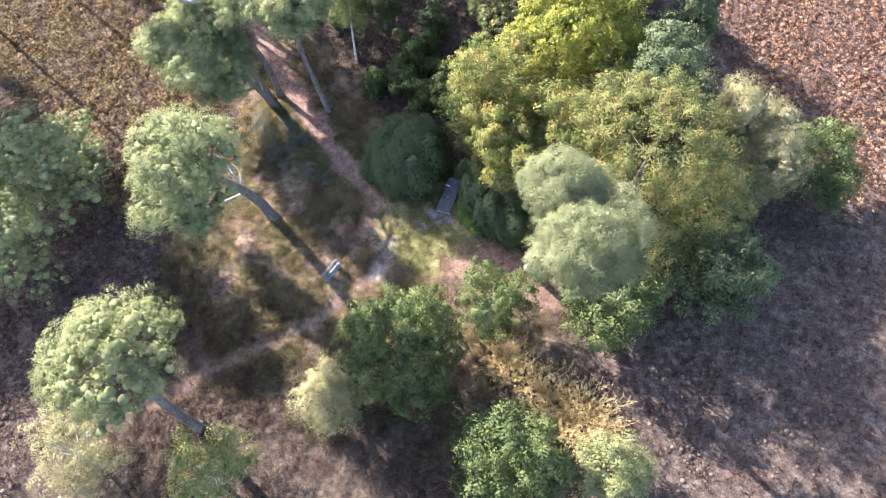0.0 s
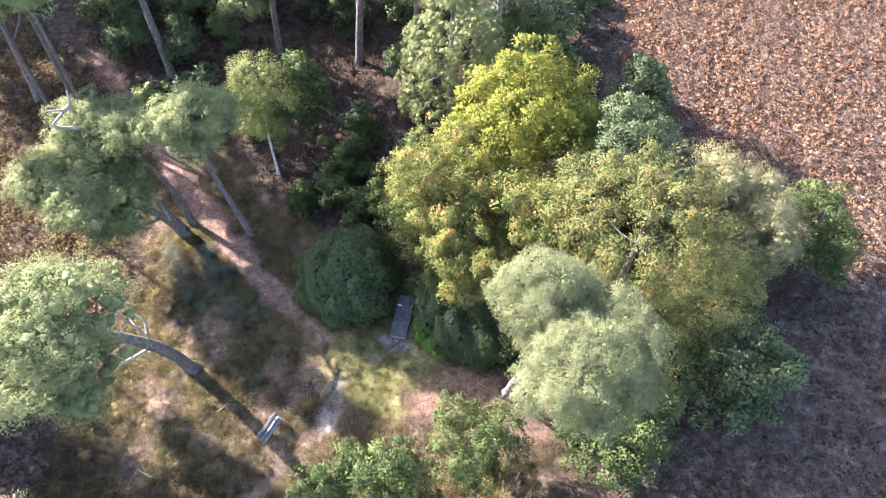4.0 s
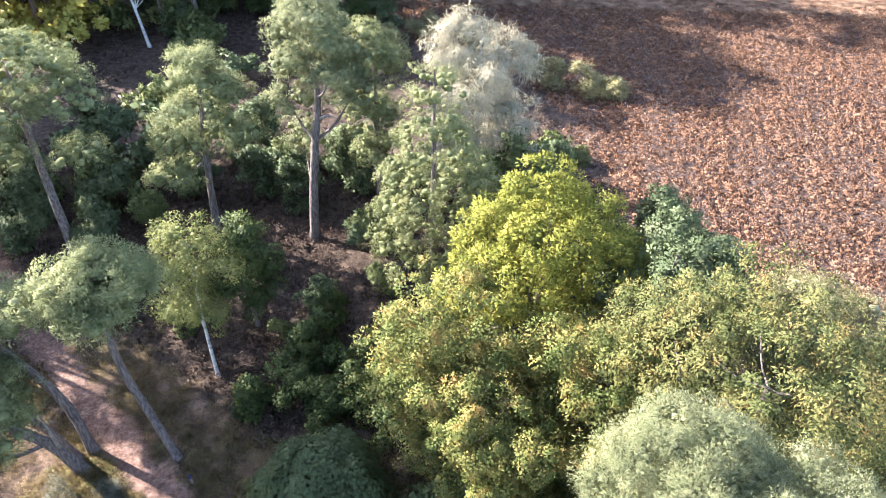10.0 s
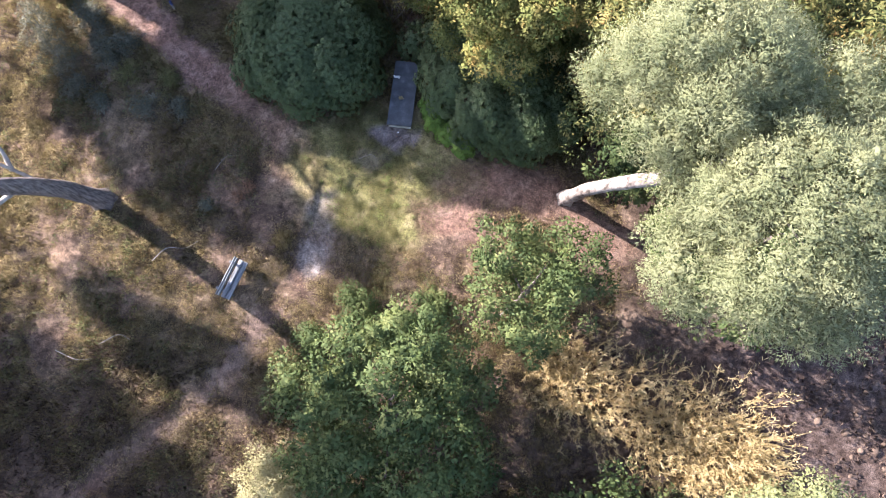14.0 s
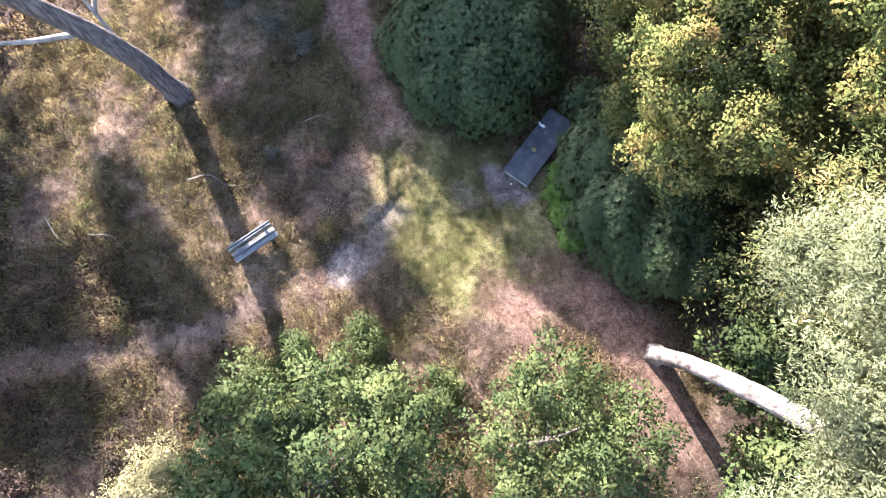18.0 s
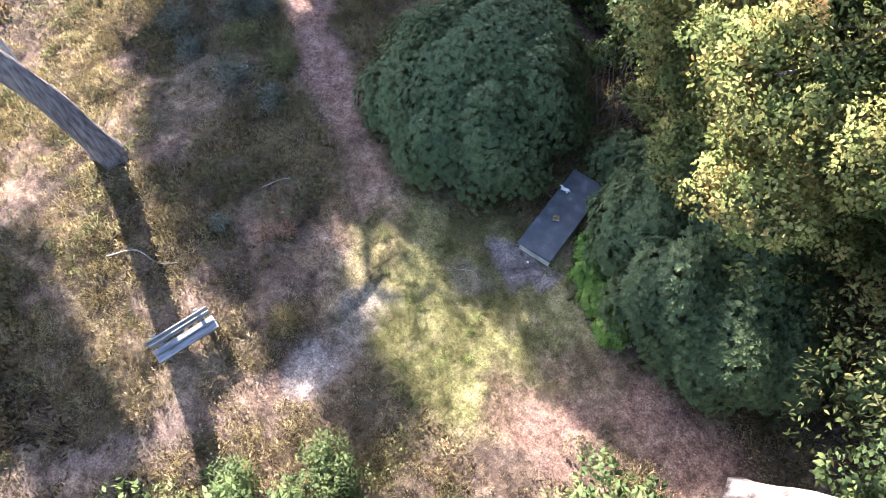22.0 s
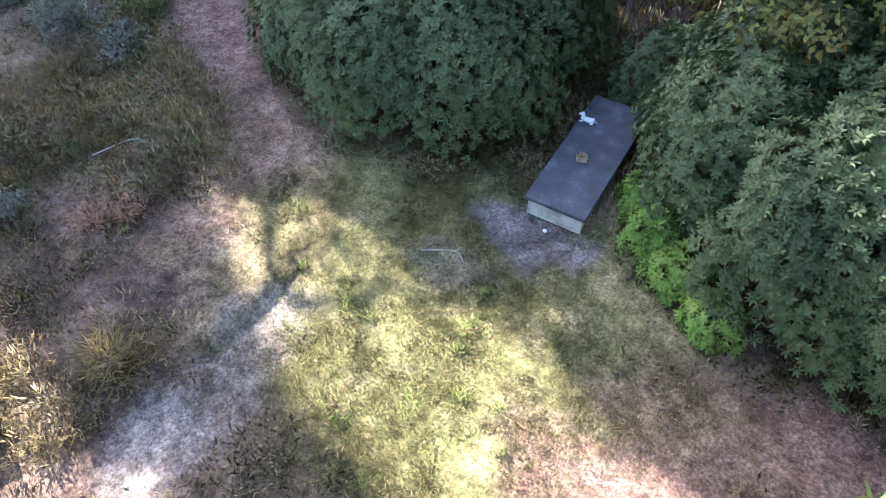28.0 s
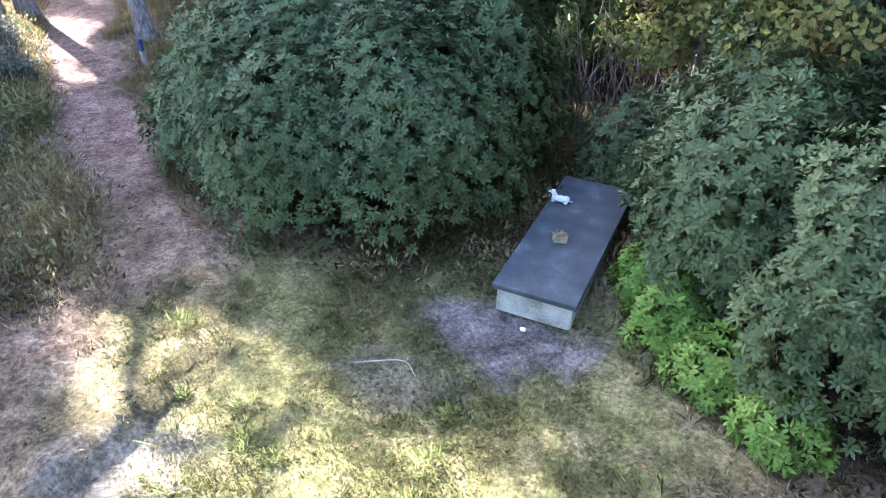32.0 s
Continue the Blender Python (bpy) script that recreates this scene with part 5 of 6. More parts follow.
def bushes(name, label, x0, x1, y0, y1, cell, keep, r, h, sprigs, length, width, material, seed, heart=True):
    """Heather bushes growing close together, each a low dome of sprigs with shade between."""
    rng = np.random.default_rng(seed)
    gx, gy = np.meshgrid(np.arange(x0, x1, cell), np.arange(y0, y1, cell))
    x, y = gx.ravel() + rng.uniform(-0.5, 0.5, gx.size) * cell, gy.ravel() + rng.uniform(-0.5, 0.5, gx.size) * cell
    ok = rng.random(len(x)) < keep(x, y)
    x, y = x[ok], y[ok]
    n = len(x)
    sc = rng.uniform(0.6, 1.3, n) * (0.65 + 0.7 * fbm(x, y, 1.9))
    c = np.stack([x, y, land(x, y) - 0.04], 1)
    u = ball(rng, n * sprigs)
    u[:, 2] = np.abs(u[:, 2]) * 0.95 + 0.05
    u = unit(u)
    k = np.repeat(sc, sprigs)[:, None]
    wob = 1 + 0.22 * np.sin(6 * u[:, 0] + np.repeat(rng.uniform(0, 6, n), sprigs)) * np.cos(5 * u[:, 1] + np.repeat(rng.uniform(0, 6, n), sprigs))
    p = np.repeat(c, sprigs, 0) + u * np.array([r, r, h]) * k * wob[:, None] * rng.uniform(0.72, 1.05, (len(u), 1))
    d = unit(u * 0.7 + ball(rng, len(u)) * 0.7 + [0, 0, 0.45])
    s = length * rng.uniform(0.6, 1.4, len(u))
    v, f = leaves(p, d, unit(u + ball(rng, len(u)) * 0.4), s, s * width / length, 0.15)
    nor = np.repeat(unit(u * 0.8 + [0, 0, 0.45] + ball(rng, len(u)) * 0.18), 4, 0)
    if not heart:
        return tagged(new(name, mesh_np(name, v, f, material, normals=nor)), label, "ground cover", kind="stuff")
    m = len(ICO_V)
    q = np.tile(ICO_V, (n, 1))
    cv = np.repeat(c, m, 0) + q * np.array([r, r, h]) * np.repeat(sc, m)[:, None] * rng.uniform(0.34, 0.6, (n * m, 1)) * [1, 1, 0.8]
    cf = (np.arange(n)[:, None, None] * m + ICO_F[None]).reshape(-1, 3)
    me = mesh_np(name, np.concatenate([v, cv]), [f, cf + len(v)], material, normals=np.concatenate([nor, q]))
    return tagged(new(name, me), label, "ground cover", kind="stuff")


rg = R(201)
bushes("moor_heather", "faded pinkish-brown heather covering the open moor", -14, 46, 10, 64, 0.46, lambda x, y: on_moor(x, y) * 1.3, 0.36, 0.26, 32, 0.13, 0.07, M_HEATHER, 202)
bushes("gold_heather", "golden-brown heather bushes on the open heath", -44, -12, -7, 24, 0.40, lambda x, y: (moor_at(x, y) > 0.5) * np.clip(fbm(x, y, 2.4) * 5 - 0.7, 0, 0.97), 0.36, 0.36, 50, 0.13, 0.055, M_HEATHGOLD, 203)
# the shaded part of the heath gets the darker heather colour
bushes("brown_heather", "brown heather bushes on the shaded heath, coloured darker for its shade", -30, -10, -28, -7, 0.44, lambda x, y: (moor_at(x, y) > 0.35) * np.clip(fbm(x, y, 2.4) * 5 - 0.9, 0, 0.95), 0.32, 0.34, 40, 0.12, 0.05, M_HEATHDARKSHADE, 215)
# dark cover replaces missing tree shade on this side of the moor
bushes("dark_shade_heather", "grazed heather coloured dark to stand for tree shade", 9, 42, -26, 20, 0.46, lambda x, y: (moor_at(x, y) > 0.5) * (x > 9) * np.clip(fbm(x, y, 3.2) * 5 - 1.7, 0.3, 0.95) * (1 - on_moor(x, y) * (y > 10)), 0.26, 0.2, 26, 0.11, 0.05, M_HEATHDARKSHADE, 204)
# darkens the floor under the trees by colour where sun still reaches it
x, y = scatter(rg, 10000, -40, 12, 4, 62, lambda x, y: (1 - moor_at(x, y)) * (path_at(x, y) < 0.1) * (1 - path_side(x, y)) * np.clip(fbm(x, y, 2.6) * 4 - 1.3, 0.05, 1))
clumps("wood_heather", "heather and bracken under the trees, coloured dark for shade", x, y, 0.32, 0.34, 20, 0.16, 0.07, M_SHADEHEATH, 205)


def rough_keep(x, y):
    away = np.clip((np.hypot((x + 0.8) / 1.4, y + 2.0) - 2.4) / 1.2, 0, 1)
    return (1 - moor_at(x, y)) * (path_at(x, y) < 0.15) * (pale_at(x, y) < 0.2) * (bare_at(x, y) < 0.2) * away * np.clip(fbm(x, y, 1.3) * 5 - 1.4, 0.06, 1)


x, y = scatter(rg, 24000, -15, 8, -15, 6, rough_keep)
tufts("dry_grass", "golden dry grass and heath litter on sandy soil", x, y, 13, 0.13, 0.009, 0.10, 0.75, M_GRASSGOLD, 206)
x, y = scatter(rg, 5000, -15, 14, -16, 6, lambda x, y: rough_keep(x, y) * np.clip(fbm(x + 40, y, 1.2) * 5 - 2.2, 0, 1))
tufts("weeds", "dull olive weeds and low heath plants", x, y, 18, 0.10, 0.024, 0.12, 0.9, M_WEED, 207)
x, y = scatter(rg, 15000, -14, 9, -13, 3.5, lambda x, y: (1 - grass_at(x, y)) * (path_at(x, y) < 0.3) * (pale_at(x, y) < 0.3) * (moor_at(x, y) < 0.5) * np.clip(fbm(x + 9, y, 1.0) * 4 - 1.2, 0.1, 1))
tufts("low_heath", "low brown-green heather and moss round the glade", x, y, 13, 0.085, 0.018, 0.11, 0.9, M_LOWHEATH, 213)
x, y = scatter(rg, 42000, -5.8, 4.6, -6, 1.6, lambda x, y: grass_at(x, y) * (1 - bare_at(x, y)) * (1 - 0.85 * pale_at(x, y)) * (1 - 0.6 * path_at(x, y)) * np.clip(fbm(x, y, 0.5) * 3 - 0.6, 0.35, 1))
tufts("short_grass", "short yellow-green grass of the glade", x, y, 8, 0.045, 0.007, 0.05, 0.9, M_GRASS, 208)
x, y = scatter(rg, 9000, -17, 14, -22, -9, lambda x, y: (1 - moor_at(x, y)) * (path_at(x, y) < 0.1) * np.clip(fbm(x, y, 2.6) * 4 - 1.3, 0.05, 1))
tufts("brown_heath", "brown heather and bare litter below the path", x, y, 12, 0.16, 0.03, 0.16, 0.8, M_HEATHDARKSHADE, 209)


bushes("heath_cushion", "golden-olive tussocks of low heath round the bench", -16, 7, -13, 4, 0.34, lambda x, y: rough_keep(x, y) * np.clip(fbm(x + 70, y, 1.1) * 6 - 2.4, 0, 0.9), 0.26, 0.24, 62, 0.075, 0.02, M_LOWHEATH, 216, False)
# wood shade painted through the dark heather; left off the sunny path strip
bushes("shade_heather", "heather and bracken of the shaded wood, its shade put into the colour", -26, 3, 6.5, 31, 0.5, lambda x, y: (1 - moor_at(x, y)) * (path_at(x, y) < 0.06) * (1 - path_side(x, y)) * np.clip(fbm(x + 5, y, 2.0) * 6 - 2.0, 0.1, 0.9), 0.34, 0.32, 44, 0.12, 0.045, M_HEATHDARKSHADE, 222, False)
x, y = scatter(rg, 9000, -19, -6.5, 1, 13, lambda x, y: path_side(x, y) * (path_at(x, y) < 0.12) * np.clip(fbm(x + 25, y, 0.9) * 4 - 0.9, 0.15, 1))
tufts("path_grass", "straw-coloured dry grass along the red path", x, y, 12, 0.16, 0.009, 0.10, 0.75, M_GRASSGOLD, 224)
bushes("path_bracken", "golden bracken and grass beside the red path", -16, -5, 1, 10, 0.3, lambda x, y: (path_at(x, y) < 0.1) * step(seg_dist(x, y, PATH_UP), 1.9 + fbm(x, y, 0.9), 0.8) * np.clip(fbm(x + 60, y, 1.0) * 6 - 2.0, 0, 0.85), 0.22, 0.24, 56, 0.11, 0.016, M_LOWHEATH, 223, False)
bushes("heath_mound", "tall golden-brown mounds of old heather on the sandy heath", -16, 6, -12.5, 3, 0.62, lambda x, y: rough_keep(x, y) * np.clip(fbm(x + 33, y, 1.6) * 6 - 2.5, 0, 0.85), 0.40, 0.36, 150, 0.10, 0.02, M_LOWHEATH, 219, False)
bushes("olive_mound", "olive-green mounds of bilberry and moss on the heath", -16, 6, -12.5, 3, 0.66, lambda x, y: rough_keep(x, y) * np.clip(fbm(x + 230, y, 1.6) * 6 - 3.0, 0, 0.8), 0.36, 0.34, 140, 0.07, 0.028, M_HEATHOLIVE, 220, False)
bushes("lower_heather", "dark brown heather bushes below the bench path", -18, -2, -20, -8.5, 0.46, lambda x, y: (1 - moor_at(x, y)) * (path_at(x, y) < 0.06) * (pale_at(x, y) < 0.06) * np.clip(fbm(x + 15, y, 1.8) * 6 - 2.4, 0, 0.85) * np.clip((-8.2 - y + 0.3 * x + 3) / 2, 0, 1), 0.30, 0.26, 46, 0.10, 0.04, M_HEATHDARKSHADE, 221, False)
bushes("gold_cushion", "straw-gold grass cushions on sandy soil", -16, 7, -13, 4, 0.36, lambda x, y: rough_keep(x, y) * np.clip(fbm(x + 120, y, 1.0) * 6 - 2.8, 0, 0.8), 0.22, 0.22, 60, 0.11, 0.011, M_GRASSGOLD, 217, False)
bushes("green_cushion", "dull green bilberry cushions in the heath", -16, 7, -15, 6, 0.40, lambda x, y: rough_keep(x, y) * np.clip(fbm(x + 160, y, 1.5) * 7 - 3.8, 0, 0.8), 0.25, 0.26, 60, 0.06, 0.03, M_WEED, 218, False)
x, y = scatter(rg, 5000, -7, 3, -2, 3.5, lambda x, y: step(np.abs(np.minimum(np.hypot(x + 4.0, (y - 2.6) / 0.95) - 2.75, np.hypot((x - 2.8) / 1.5, y - 1.1) - 1.75)), 0.22, 0.3))
tufts("long_grass", "longer green grass at the foot of the rhododendrons", x, y, 7, 0.16, 0.012, 0.05, 0.7, M_GRASS, 210)
x, y = scatter(rg, 90, -7.5, 3.5, -6.5, -1.2, lambda x, y: grass_at(x, y) * (path_at(x, y) < 0.3))
tufts("grass_tussock", "bright green grass tussocks in the glade", x, y, 40, 0.11, 0.010, 0.07, 0.8, M_TUSSOCK, 211)


def litter(name, label, x, y, size, material, seed):
    """Fallen leaves lying flat."""
    rng = np.random.default_rng(seed)
    p = np.stack([x, y, land(x, y) + 0.012], 1)
    d = unit(np.stack([rng.normal(size=len(x)), rng.normal(size=len(x)), 0.15 * rng.normal(size=len(x))], 1))
    s = size * rng.uniform(0.5, 1.4, len(x))
    v, f = leaves(p, d, unit(ball(rng, len(x)) * 0.35 + [0, 0, 1]), s, s * 0.5, 0.2)
    tagged(new(name, mesh_np(name, v, f, material)), label, "ground cover", kind="stuff")


x, y = scatter(rg, 5500, -9, 8, -8, 3, lambda x, y: np.clip(fbm(x, y, 0.8) * 3 - 0.9, 0.05, 1))
litter("fallen_leaves", "scattered dry fallen leaves and twigs", x, y, 0.045, M_RUST, 212)


# ---- bench ----
def box(bm, cx, cy, cz, sx, sy, sz, bevel=0.006, turn=None):
    m = Matrix.Translation((cx, cy, cz)) @ (turn or Matrix()) @ Matrix.Diagonal((sx, sy, sz, 1))
    got = bmesh.ops.create_cube(bm, size=1, matrix=m)
    edges = list({e for v in got["verts"] for e in v.link_edges})
    if bevel:
        bmesh.ops.bevel(bm, geom=edges, offset=bevel, segments=1, affect="EDGES")


def bench():
    x, y = -5.13, -6.23
    root = thing("park_bench", x, y, float(land(x, y)) - 0.03, "weathered grey wooden bench facing the grass", "bench", rz=-15.7)
    for k, off in enumerate((0.15, -0.015)):
        bm = bmesh.new()
        box(bm, off, 0, 0.43 + 0.004 * k, 0.155, 1.38, 0.045)
        part("seat_board", bm, M_BENCH, root)
    for k, (off, h) in enumerate(((-0.125, 0.60), (-0.150, 0.76))):
        bm = bmesh.new()
        box(bm, off, 0, h, 0.032, 1.38, 0.12, 0.006, Matrix.Rotation(radians(-8), 4, "Y"))
        part("back_board", bm, M_BENCH, root)
    for s in (-0.48, 0.48):
        bm = bmesh.new()
        box(bm, 0.13, s, 0.2, 0.08, 0.08, 0.41)
        part("front_leg", bm, M_BENCH, root)
        bm = bmesh.new()
        box(bm, -0.155, s, 0.41, 0.06, 0.08, 0.84, 0.006, Matrix.Rotation(radians(-8), 4, "Y"))
        part("back_leg", bm, M_BENCH, root)
        bm = bmesh.new()
        box(bm, 0.0, s, 0.375, 0.32, 0.06, 0.06)
        part("seat_bearer", bm, M_BENCH, root)


bench()


# ---- grave ----
def grave():
    gx, gy, z = -0.47, 1.235, 0.155
    root = thing("grave_monument", gx, gy, z, "table grave of pale stone with a dark slate slab", "grave", rz=1.5)
    bm = bmesh.new()
    box(bm, 0, 0, 0.30 / 2, 0.80, 2.36, 0.31, 0.012)
    part("plinth", bm, M_CONCRETE, root, "lichen-stained pale stone plinth")
    bm = bmesh.new()
    box(bm, 0, 0, 0.335, 0.88, 2.46, 0.065, 0.008)
    part("slab", bm, M_SLATE, root, "smooth dark slate slab")
    return z + 0.3675


SLAB_TOP = grave()


def blob(bm, c, r, sub=2):
    got = bmesh.ops.create_icosphere(bm, subdivisions=sub, radius=1, matrix=Matrix.Translation(c) @ Matrix.Diagonal((*r, 1)))
    return got


def ornament():
    """A small white reclining animal ornament as one plain mesh."""
    bm = bmesh.new()
    blob(bm, (0.02, 0, 0.055), (0.115, 0.055, 0.05))
    blob(bm, (0.10, 0, 0.055), (0.055, 0.06, 0.055))
    blob(bm, (-0.07, 0, 0.085), (0.045, 0.042, 0.07))
    blob(bm, (-0.095, 0, 0.155), (0.04, 0.036, 0.038))
    blob(bm, (-0.138, 0, 0.147), (0.03, 0.02, 0.018))
    for s in (-1, 1):
        blob(bm, (-0.08, 0.036 * s, 0.148), (0.018, 0.009, 0.034), 1)
        blob(bm, (-0.09, 0.03 * s, 0.016), (0.045, 0.016, 0.016), 1)
        blob(bm, (0.10, 0.05 * s, 0.02), (0.045, 0.018, 0.02), 1)
    blob(bm, (0.165, 0.02, 0.02), (0.04, 0.012, 0.012), 1)
    me = bpy.data.meshes.new("dog_ornament")
    bm.to_mesh(me)
    bm.free()
    me.materials.append(M_WHITE)
    for p in me.polygons:
        p.use_smooth = True
    ob = new("dog_ornament", me)
    ob.matrix_basis = pose(-0.80, 1.80, SLAB_TOP, 0, 0, 8) @ Matrix.Scale(0.82, 4)
    tagged(ob, "white stone reclining dog ornament on the slate slab", "statue")


ornament()


def planter():
    root = thing("flower_planter", -0.52, 1.02, SLAB_TOP, "small mossy stone planter with withered flowers on the slab", "planter", rz=25)
    bm = bmesh.new()
    for cx, cy, sx, sy in ((0, 0.045, 0.15, 0.018), (0, -0.045, 0.15, 0.018), (0.066, 0, 0.018, 0.072), (-0.066, 0, 0.018, 0.072)):
        box(bm, cx, cy, 0.04, sx, sy, 0.08, 0.004)
    box(bm, 0, 0, 0.018, 0.12, 0.08, 0.03, 0)
    part("trough", bm, M_POT, root)
    rng = R(301)
    p = np.stack([rng.uniform(-0.05, 0.05, 60), rng.uniform(-0.03, 0.03, 60), np.full(60, 0.04)], 1)
    d = unit(np.stack([rng.normal(size=60) * 0.6, rng.normal(size=60) * 0.6, np.ones(60)], 1))
    part_np("withered_plant", *leaves(p, d, ball(rng, 60), rng.uniform(0.05, 0.12, 60), 0.018), M_STRAW, root, "dry brown stems")


planter()


def pebble():
    bm = bmesh.new()
    blob(bm, (0, 0, 0.018), (0.035, 0.028, 0.02))
    me = bpy.data.meshes.new("pebble")
    bm.to_mesh(me)
    bm.free()
    me.materials.append(M_STONE)
    ob = new("pebble", me)
    ob.matrix_basis = pose(-0.47, -0.12, float(land(-0.47, -0.12)) - 0.03)
    tagged(ob, "small white pebble on bare soil before the grave", "stone")


pebble()


# ---- dead wood ----
def stick(name, label, pts, r):
    p = np.array(pts, float)
    b = np.array([p[0, 0], p[0, 1], float(land(p[0, 0], p[0, 1]))])
    q = p - [b[0], b[1], 0]
    q[:, 2] += r * 0.8
    v, f = tube(q, np.linspace(r, r * 0.4, len(q)), 6, R(5), 0.08)
    ob = new(name, mesh_np(name, v, f, M_DEAD, True))
    ob.matrix_basis = pose(*b)
    return tagged(ob, label, "dead wood", "fallen sticks")


for pts, r in (([(-8.0, -6.0, 0.1), (-7.6, -5.5, 0.12), (-7.0, -5.4, 0.06), (-6.6, -5.1, 0.1)], 0.018), ([(-6.6, -2.5, 0.05), (-6.3, -2.0, 0.12), (-6.0, -1.9, 0.1)], 0.012), ([(-9.2, -9.0, 0.05), (-8.6, -8.6, 0.1), (-8.2, -8.7, 0.08)], 0.022), ([(-10.6, -9.4, 0.05), (-9.8, -9.6, 0.1), (-9.3, -9.5, 0.08)], 0.022), ([(-1.7, -1.3, 0.02), (-1.3, -1.1, 0.05), (-1.1, -1.2, 0.03)], 0.01)):
    stick("fallen_stick", "bleached crooked fallen stick on the ground", pts, r)


def marker_post():
    root = thing("marker_post", -9.5, 3.55, float(land(-9.5, 3.55)) - 0.03, "short weathered wooden marker post with a dark blue top", "post")
    bm = bmesh.new()
    box(bm, 0, 0, 0.16, 0.075, 0.075, 0.32, 0.006)
    part("post", bm, M_DEAD, root)
    bm = bmesh.new()
    box(bm, 0, 0, 0.435, 0.079, 0.079, 0.23, 0.010)
    part("cap", bm, M_BLUE, root, "dark blue painted top")


marker_post()
stick("tree_stump", "dark broken tree stump in the undergrowth", [(-5.7, 9.8, 0.0), (-5.7, 9.85, 0.8)], 0.24)


# ---- far woods ----
def wood_kind(name, label, leaf, bark, seed, h, r, bottom, n, needle=False, girth=0.2):
    rng = np.random.default_rng(seed)
    root = thing(name, 0, 0, -200, label, "tree", "trees of the far wood")
    part_np("trunk", *tube([(0, 0, 0), (0.2, 0.1, h * 0.5), (0.1, 0.2, h * 0.95)], [girth, girth * 0.75, 0.03], 7, rng, 0.04), bark, root, smooth=True)
    lb = lobes_auto(rng, 0.1, 0.1, bottom, h, r, 9)
    for l in lb[1:4]:
        part_np("branch", *tube([(0.15, 0.1, max(0.5, l[2] - 1.6)), (l[0] * 0.5, l[1] * 0.5, l[2] - 0.7), l[:3]], [0.09, 0.06, 0.02], 5, rng, 0.05), bark, root, smooth=True)
    v, f, nor = needle_mesh(rng, lb, n, 9, 0.55, 0.24, puff=0.75, each=26, core=0.8) if needle else crown_mesh(rng, lb, n, 9, 0.46, 0.30, puff=0.75, each=26, core=0.8)
    part_np("crown", v, f, leaf, root, normals=nor)
    return root


KINDS = [wood_kind("wood_pine", "tall pine of the shaded wood edge", M_PINE, M_BARK, 401, 20.0, 3.4, 3.5, 120, True),
         wood_kind("wood_birch", "tall birch of the shaded wood edge", M_BIRCH, M_BIRCHBARK, 402, 16.0, 3.0, 2.0, 95, girth=0.09),
         wood_kind("wood_oak", "green broad-leaved tree of the shaded wood edge", M_OAK, M_BARK, 403, 14.0, 4.0, 0.8, 110),
         wood_kind("wood_conifer", "dark bushy conifer of the shaded wood edge", M_DARK, M_BARK, 404, 10.0, 3.2, 0.4, 85)]
rw = R(410)
spots = []
for _ in range(9000):
    x, y = rw.uniform(-95, 75), rw.uniform(18, 140)
    edge = np.interp(y, MOOR_Y, MOOR_X) - 2
    inside = (x < edge and (x < -22 or y > 60) and y > 44 - 0.2 * (x + 22)) or y > 124 or (x < -40 - 0.25 * (y - 20) and y > 18 and y < 50)
    if not inside or any((x - a) ** 2 + (y - b) ** 2 < 24 for a, b in spots):
        continue
    if x > -62 - 0.2 * y and len(spots) < 150:
        spots.append((x, y))
row = []
for k in range(22):
    y = 57 + k * 3.1
    row.append((float(np.interp(y, MOOR_Y, MOOR_X)) - 2 + rw.uniform(-1.5, 1.2), y))
row += [(10 + 4.2 * k, 121 + rw.uniform(-1.5, 3)) for k in range(16)]
spots = [q for q in spots if all((q[0] - a) ** 2 + (q[1] - b) ** 2 > 9 for a, b in row)][:120]
# trees added outside the view to shade the wood, with a gap for sun
far = [(rw.uniform(-80, -50), rw.uniform(26, 78)) for _ in range(44)]
row += [q for q in far if abs(0.356 * q[0] + 0.934 * q[1] - 29.2) > 10.0]
spots = [q for q in spots if not (abs(q[0] + 41) < 9 and q[1] < 55) and not (abs(0.356 * q[0] + 0.934 * q[1] - 29.2) < 10.0 and q[0] < -46)]
row += [(-76, 66), (-82, 72), (-88, 66), (-80, 80), (-92, 78), (-72, 74), (-86, 88), (-74, 86)]
row += [(-58, 60), (-62, 64), (-66, 60), (-54, 66), (-60, 70), (-68, 68), (-52, 60)]
row += [(-32, 54), (-28, 52), (-30, 57), (-24, 57)]
used = [False] * 4
for k, (x, y) in enumerate(spots + row):
    j = int(rw.choice(4, p=(0.25, 0.12, 0.36, 0.27))) if k < len(spots) else (0, 2, 0, 2, 3, 1)[k % 6]
    s = rw.uniform(0.8, 1.2) if k < len(spots) else rw.uniform(1.2, 1.4) * (1.0, 1.2, 1.35, 1.7)[j]
    s *= 1.25 if k >= len(spots) and y > 70 else 1.0
    m = pose(x, y, float(land(x, y)) - 0.1, 0, 0, rw.uniform(0, 360)) @ Matrix.Diagonal((s, s, s * rw.uniform(0.9, 1.15), 1))
    if not used[j]:
        KINDS[j].matrix_basis = m
        used[j] = True
    else:
        base = KINDS[j]
        o = copy_thing(base, pose(0, 0, 0))
        o.matrix_basis = m
under = [shrub("undergrowth_shrub", "dark leafy shrub of the shaded undergrowth", 2.8, 25.0, 2.0, 3.4, M_DARK, 501, 150, 9, 0.32, 0.19),
         shrub("undergrowth_shrub", "green leafy shrub of the shaded undergrowth", 5.2, 30.6, 1.7, 2.4, M_WEED, 502, 150, 9, 0.28, 0.15)]
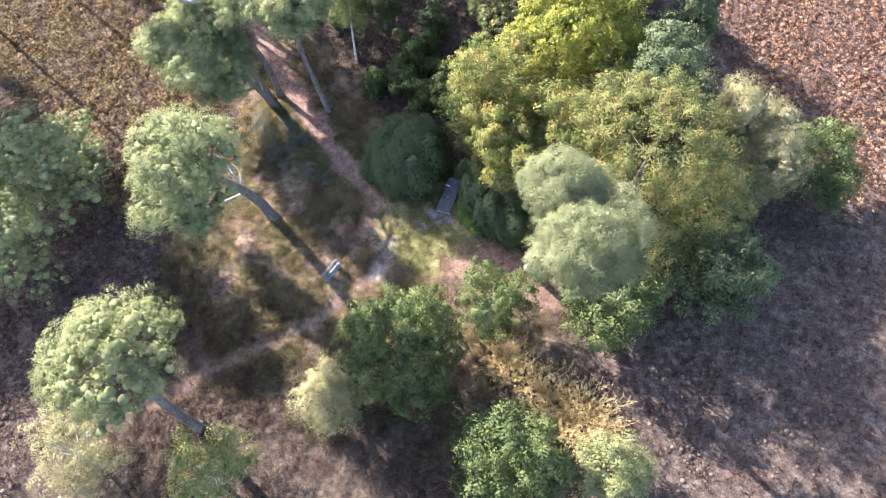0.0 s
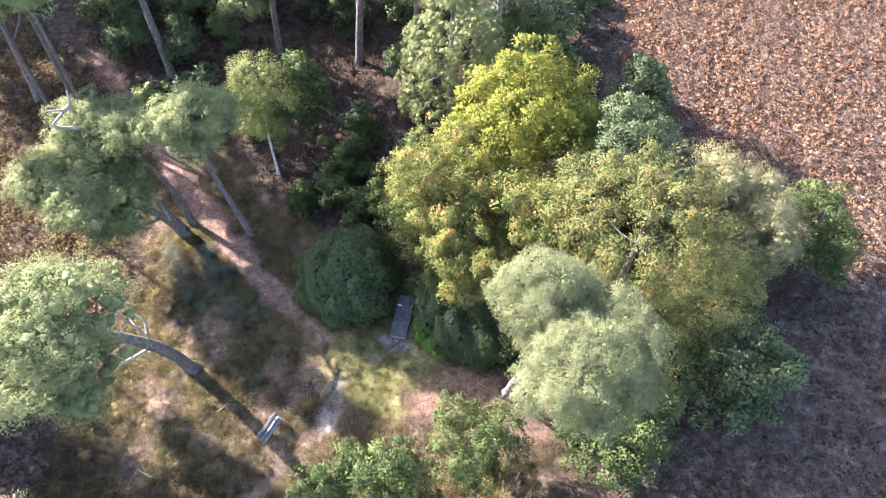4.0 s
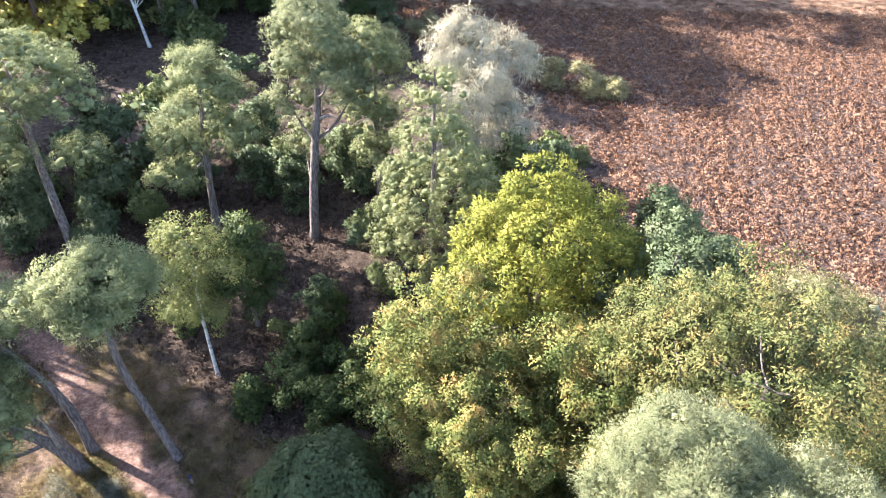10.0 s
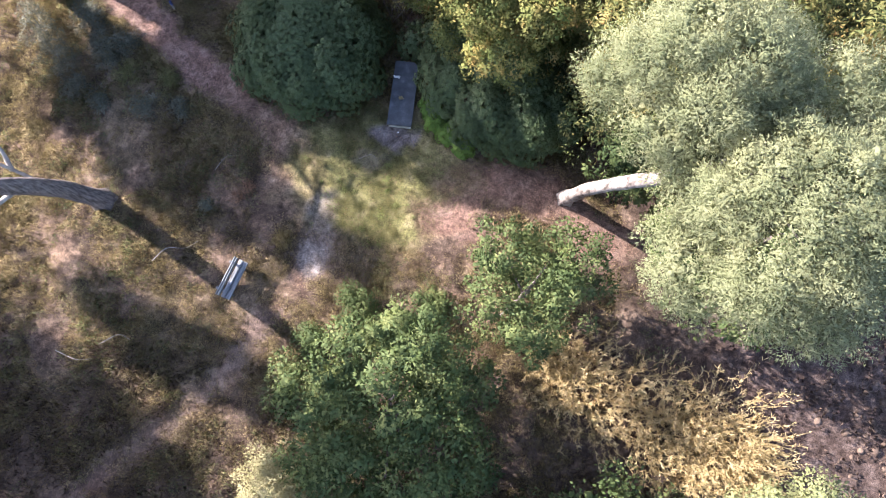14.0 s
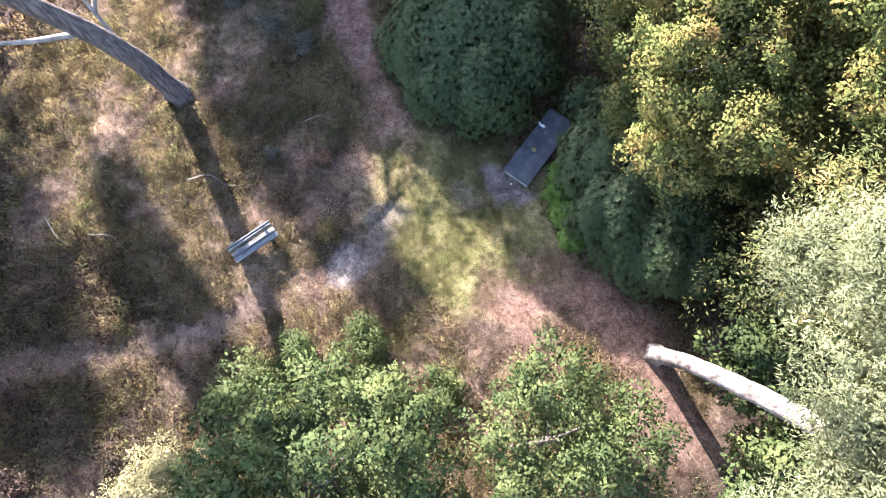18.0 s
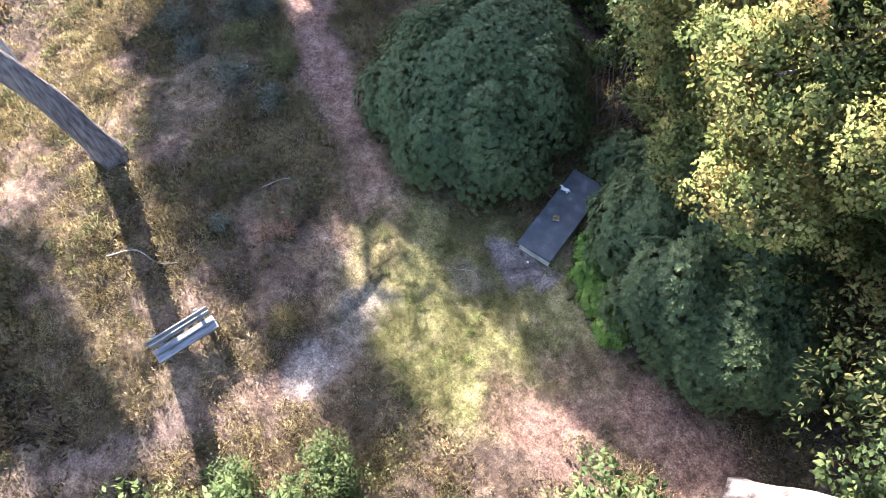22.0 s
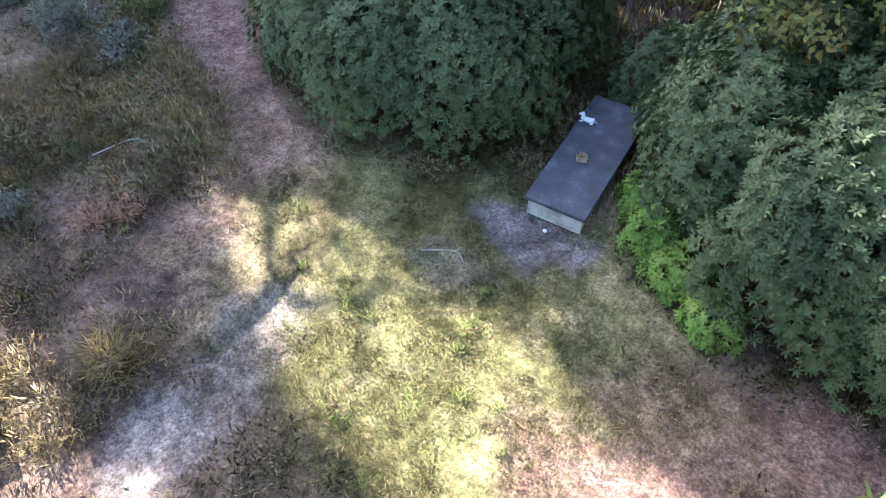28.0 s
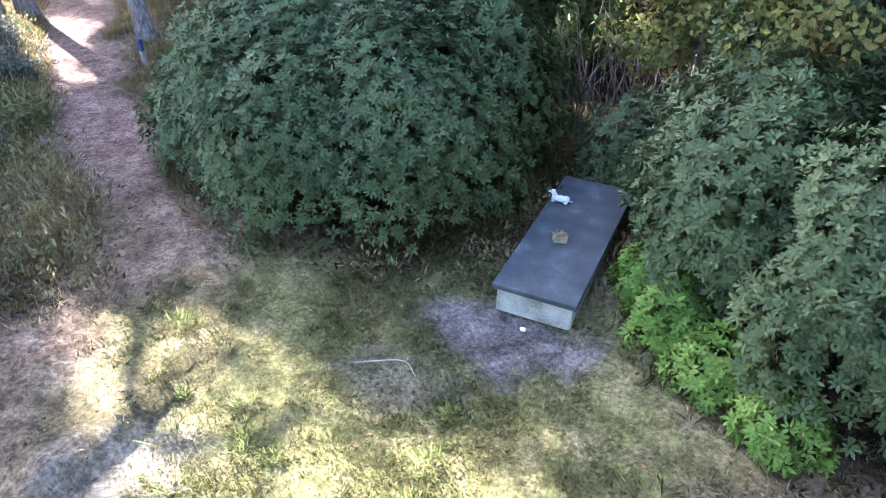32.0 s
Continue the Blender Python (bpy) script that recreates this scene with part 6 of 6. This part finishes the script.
for k, (x, y, s) in enumerate([(-5.4, 19.6, 0.8), (-8.0, 28.5, 1.2), (-18.8, 25.6, 1.6), (-22.5, 22.4, 1.4), (-17.8, 14.6, 0.8), (-20.5, 13.0, 0.9), (0.2, 27.5, 1.0), (-3.0, 27.0, 1.1), (1.2, 17.5, 1.0), (4.6, 22.6, 1.1), (-12.0, 25.0, 0.9), (-16.5, 30.0, 1.0), (-25.0, 27.0, 1.3), (-28.0, 22.0, 1.4), (-11.8, 17.4, 0.7), (-24.6, 35.0, 1.2), (-20.0, 40.0, 1.0), (-26.0, 47.0, 1.5), (-18.0, 52.0, 1.3), (-13.5, 12.4, 0.6), (-6.8, 14.6, 0.6), (7.2, 18.4, 0.9), (6.4, 14.2, 0.9), (-2.6, 11.6, 0.9), (-1.6, 9.4, 0.9)]):
    copy_thing(under[k % 2], pose(x, y, float(land(x, y)) - 0.05, 0, 0, 47 * k) @ Matrix.Scale(s, 4)).scale = (s, s, s * (0.85 + 0.1 * (k % 4)))
for k, (x, y) in enumerate([(-49, 44), (-52, 47), (-55, 43), (-56, 50), (-60, 46), (-50, 53), (-54, 55), (-48, 40), (-62, 52), (-58, 57), (-52, 40), (-58, 40), (-64, 47)]):
    s = 1.0 + 0.12 * (k % 4)
    copy_thing(under[k % 2], pose(0, 0, 0)).matrix_basis = pose(x, y, float(land(x, y)) - 0.05, 0, 0, 83 * k) @ Matrix.Diagonal((s, s, s * 0.95, 1))
for k in range(80):
    x, y = rw.uniform(-62, 2), rw.uniform(40, 112)
    if x < np.interp(y, MOOR_Y, MOOR_X) - 2 and y > 44 - 0.2 * (x + 22):
        s = rw.uniform(0.9, 1.5)
        copy_thing(under[k % 2], pose(0, 0, 0)).matrix_basis = pose(x, y, float(land(x, y)) - 0.05, 0, 0, 61 * k) @ Matrix.Diagonal((s, s, s * rw.uniform(0.8, 1.2), 1))
plant("oak_tree", "golden-yellow oak standing out from the dark wood", "tree",
      [(-40.5, 46.5, 0.8), (-40.5, 46.5, 4), (-40.5, 46.5, 8)], [0.4, 0.3, 0.08],
      lobes_auto(R(420), -40.5, 46.5, 0.8, 11.0, 6.0, 20), M_FAR_GOLD, M_BARK, "leaf", 2200, 9, 0.42, 0.28, 421, 7, spread=0.4)
plant("birch_tree", "leaning white birch stem at the wood edge", "tree",
      [(-30.9, 47.2, 0.9), (-31.6, 47.6, 4.0), (-32.6, 48.2, 8.0)], [0.16, 0.12, 0.04],
      lobes_auto(R(422), -31.5, 48.4, 3.5, 9.0, 2.4, 8), M_DARK, M_BIRCHBARK, "leaf", 350, 9, 0.3, 0.18, 423, 4, spread=0.35)
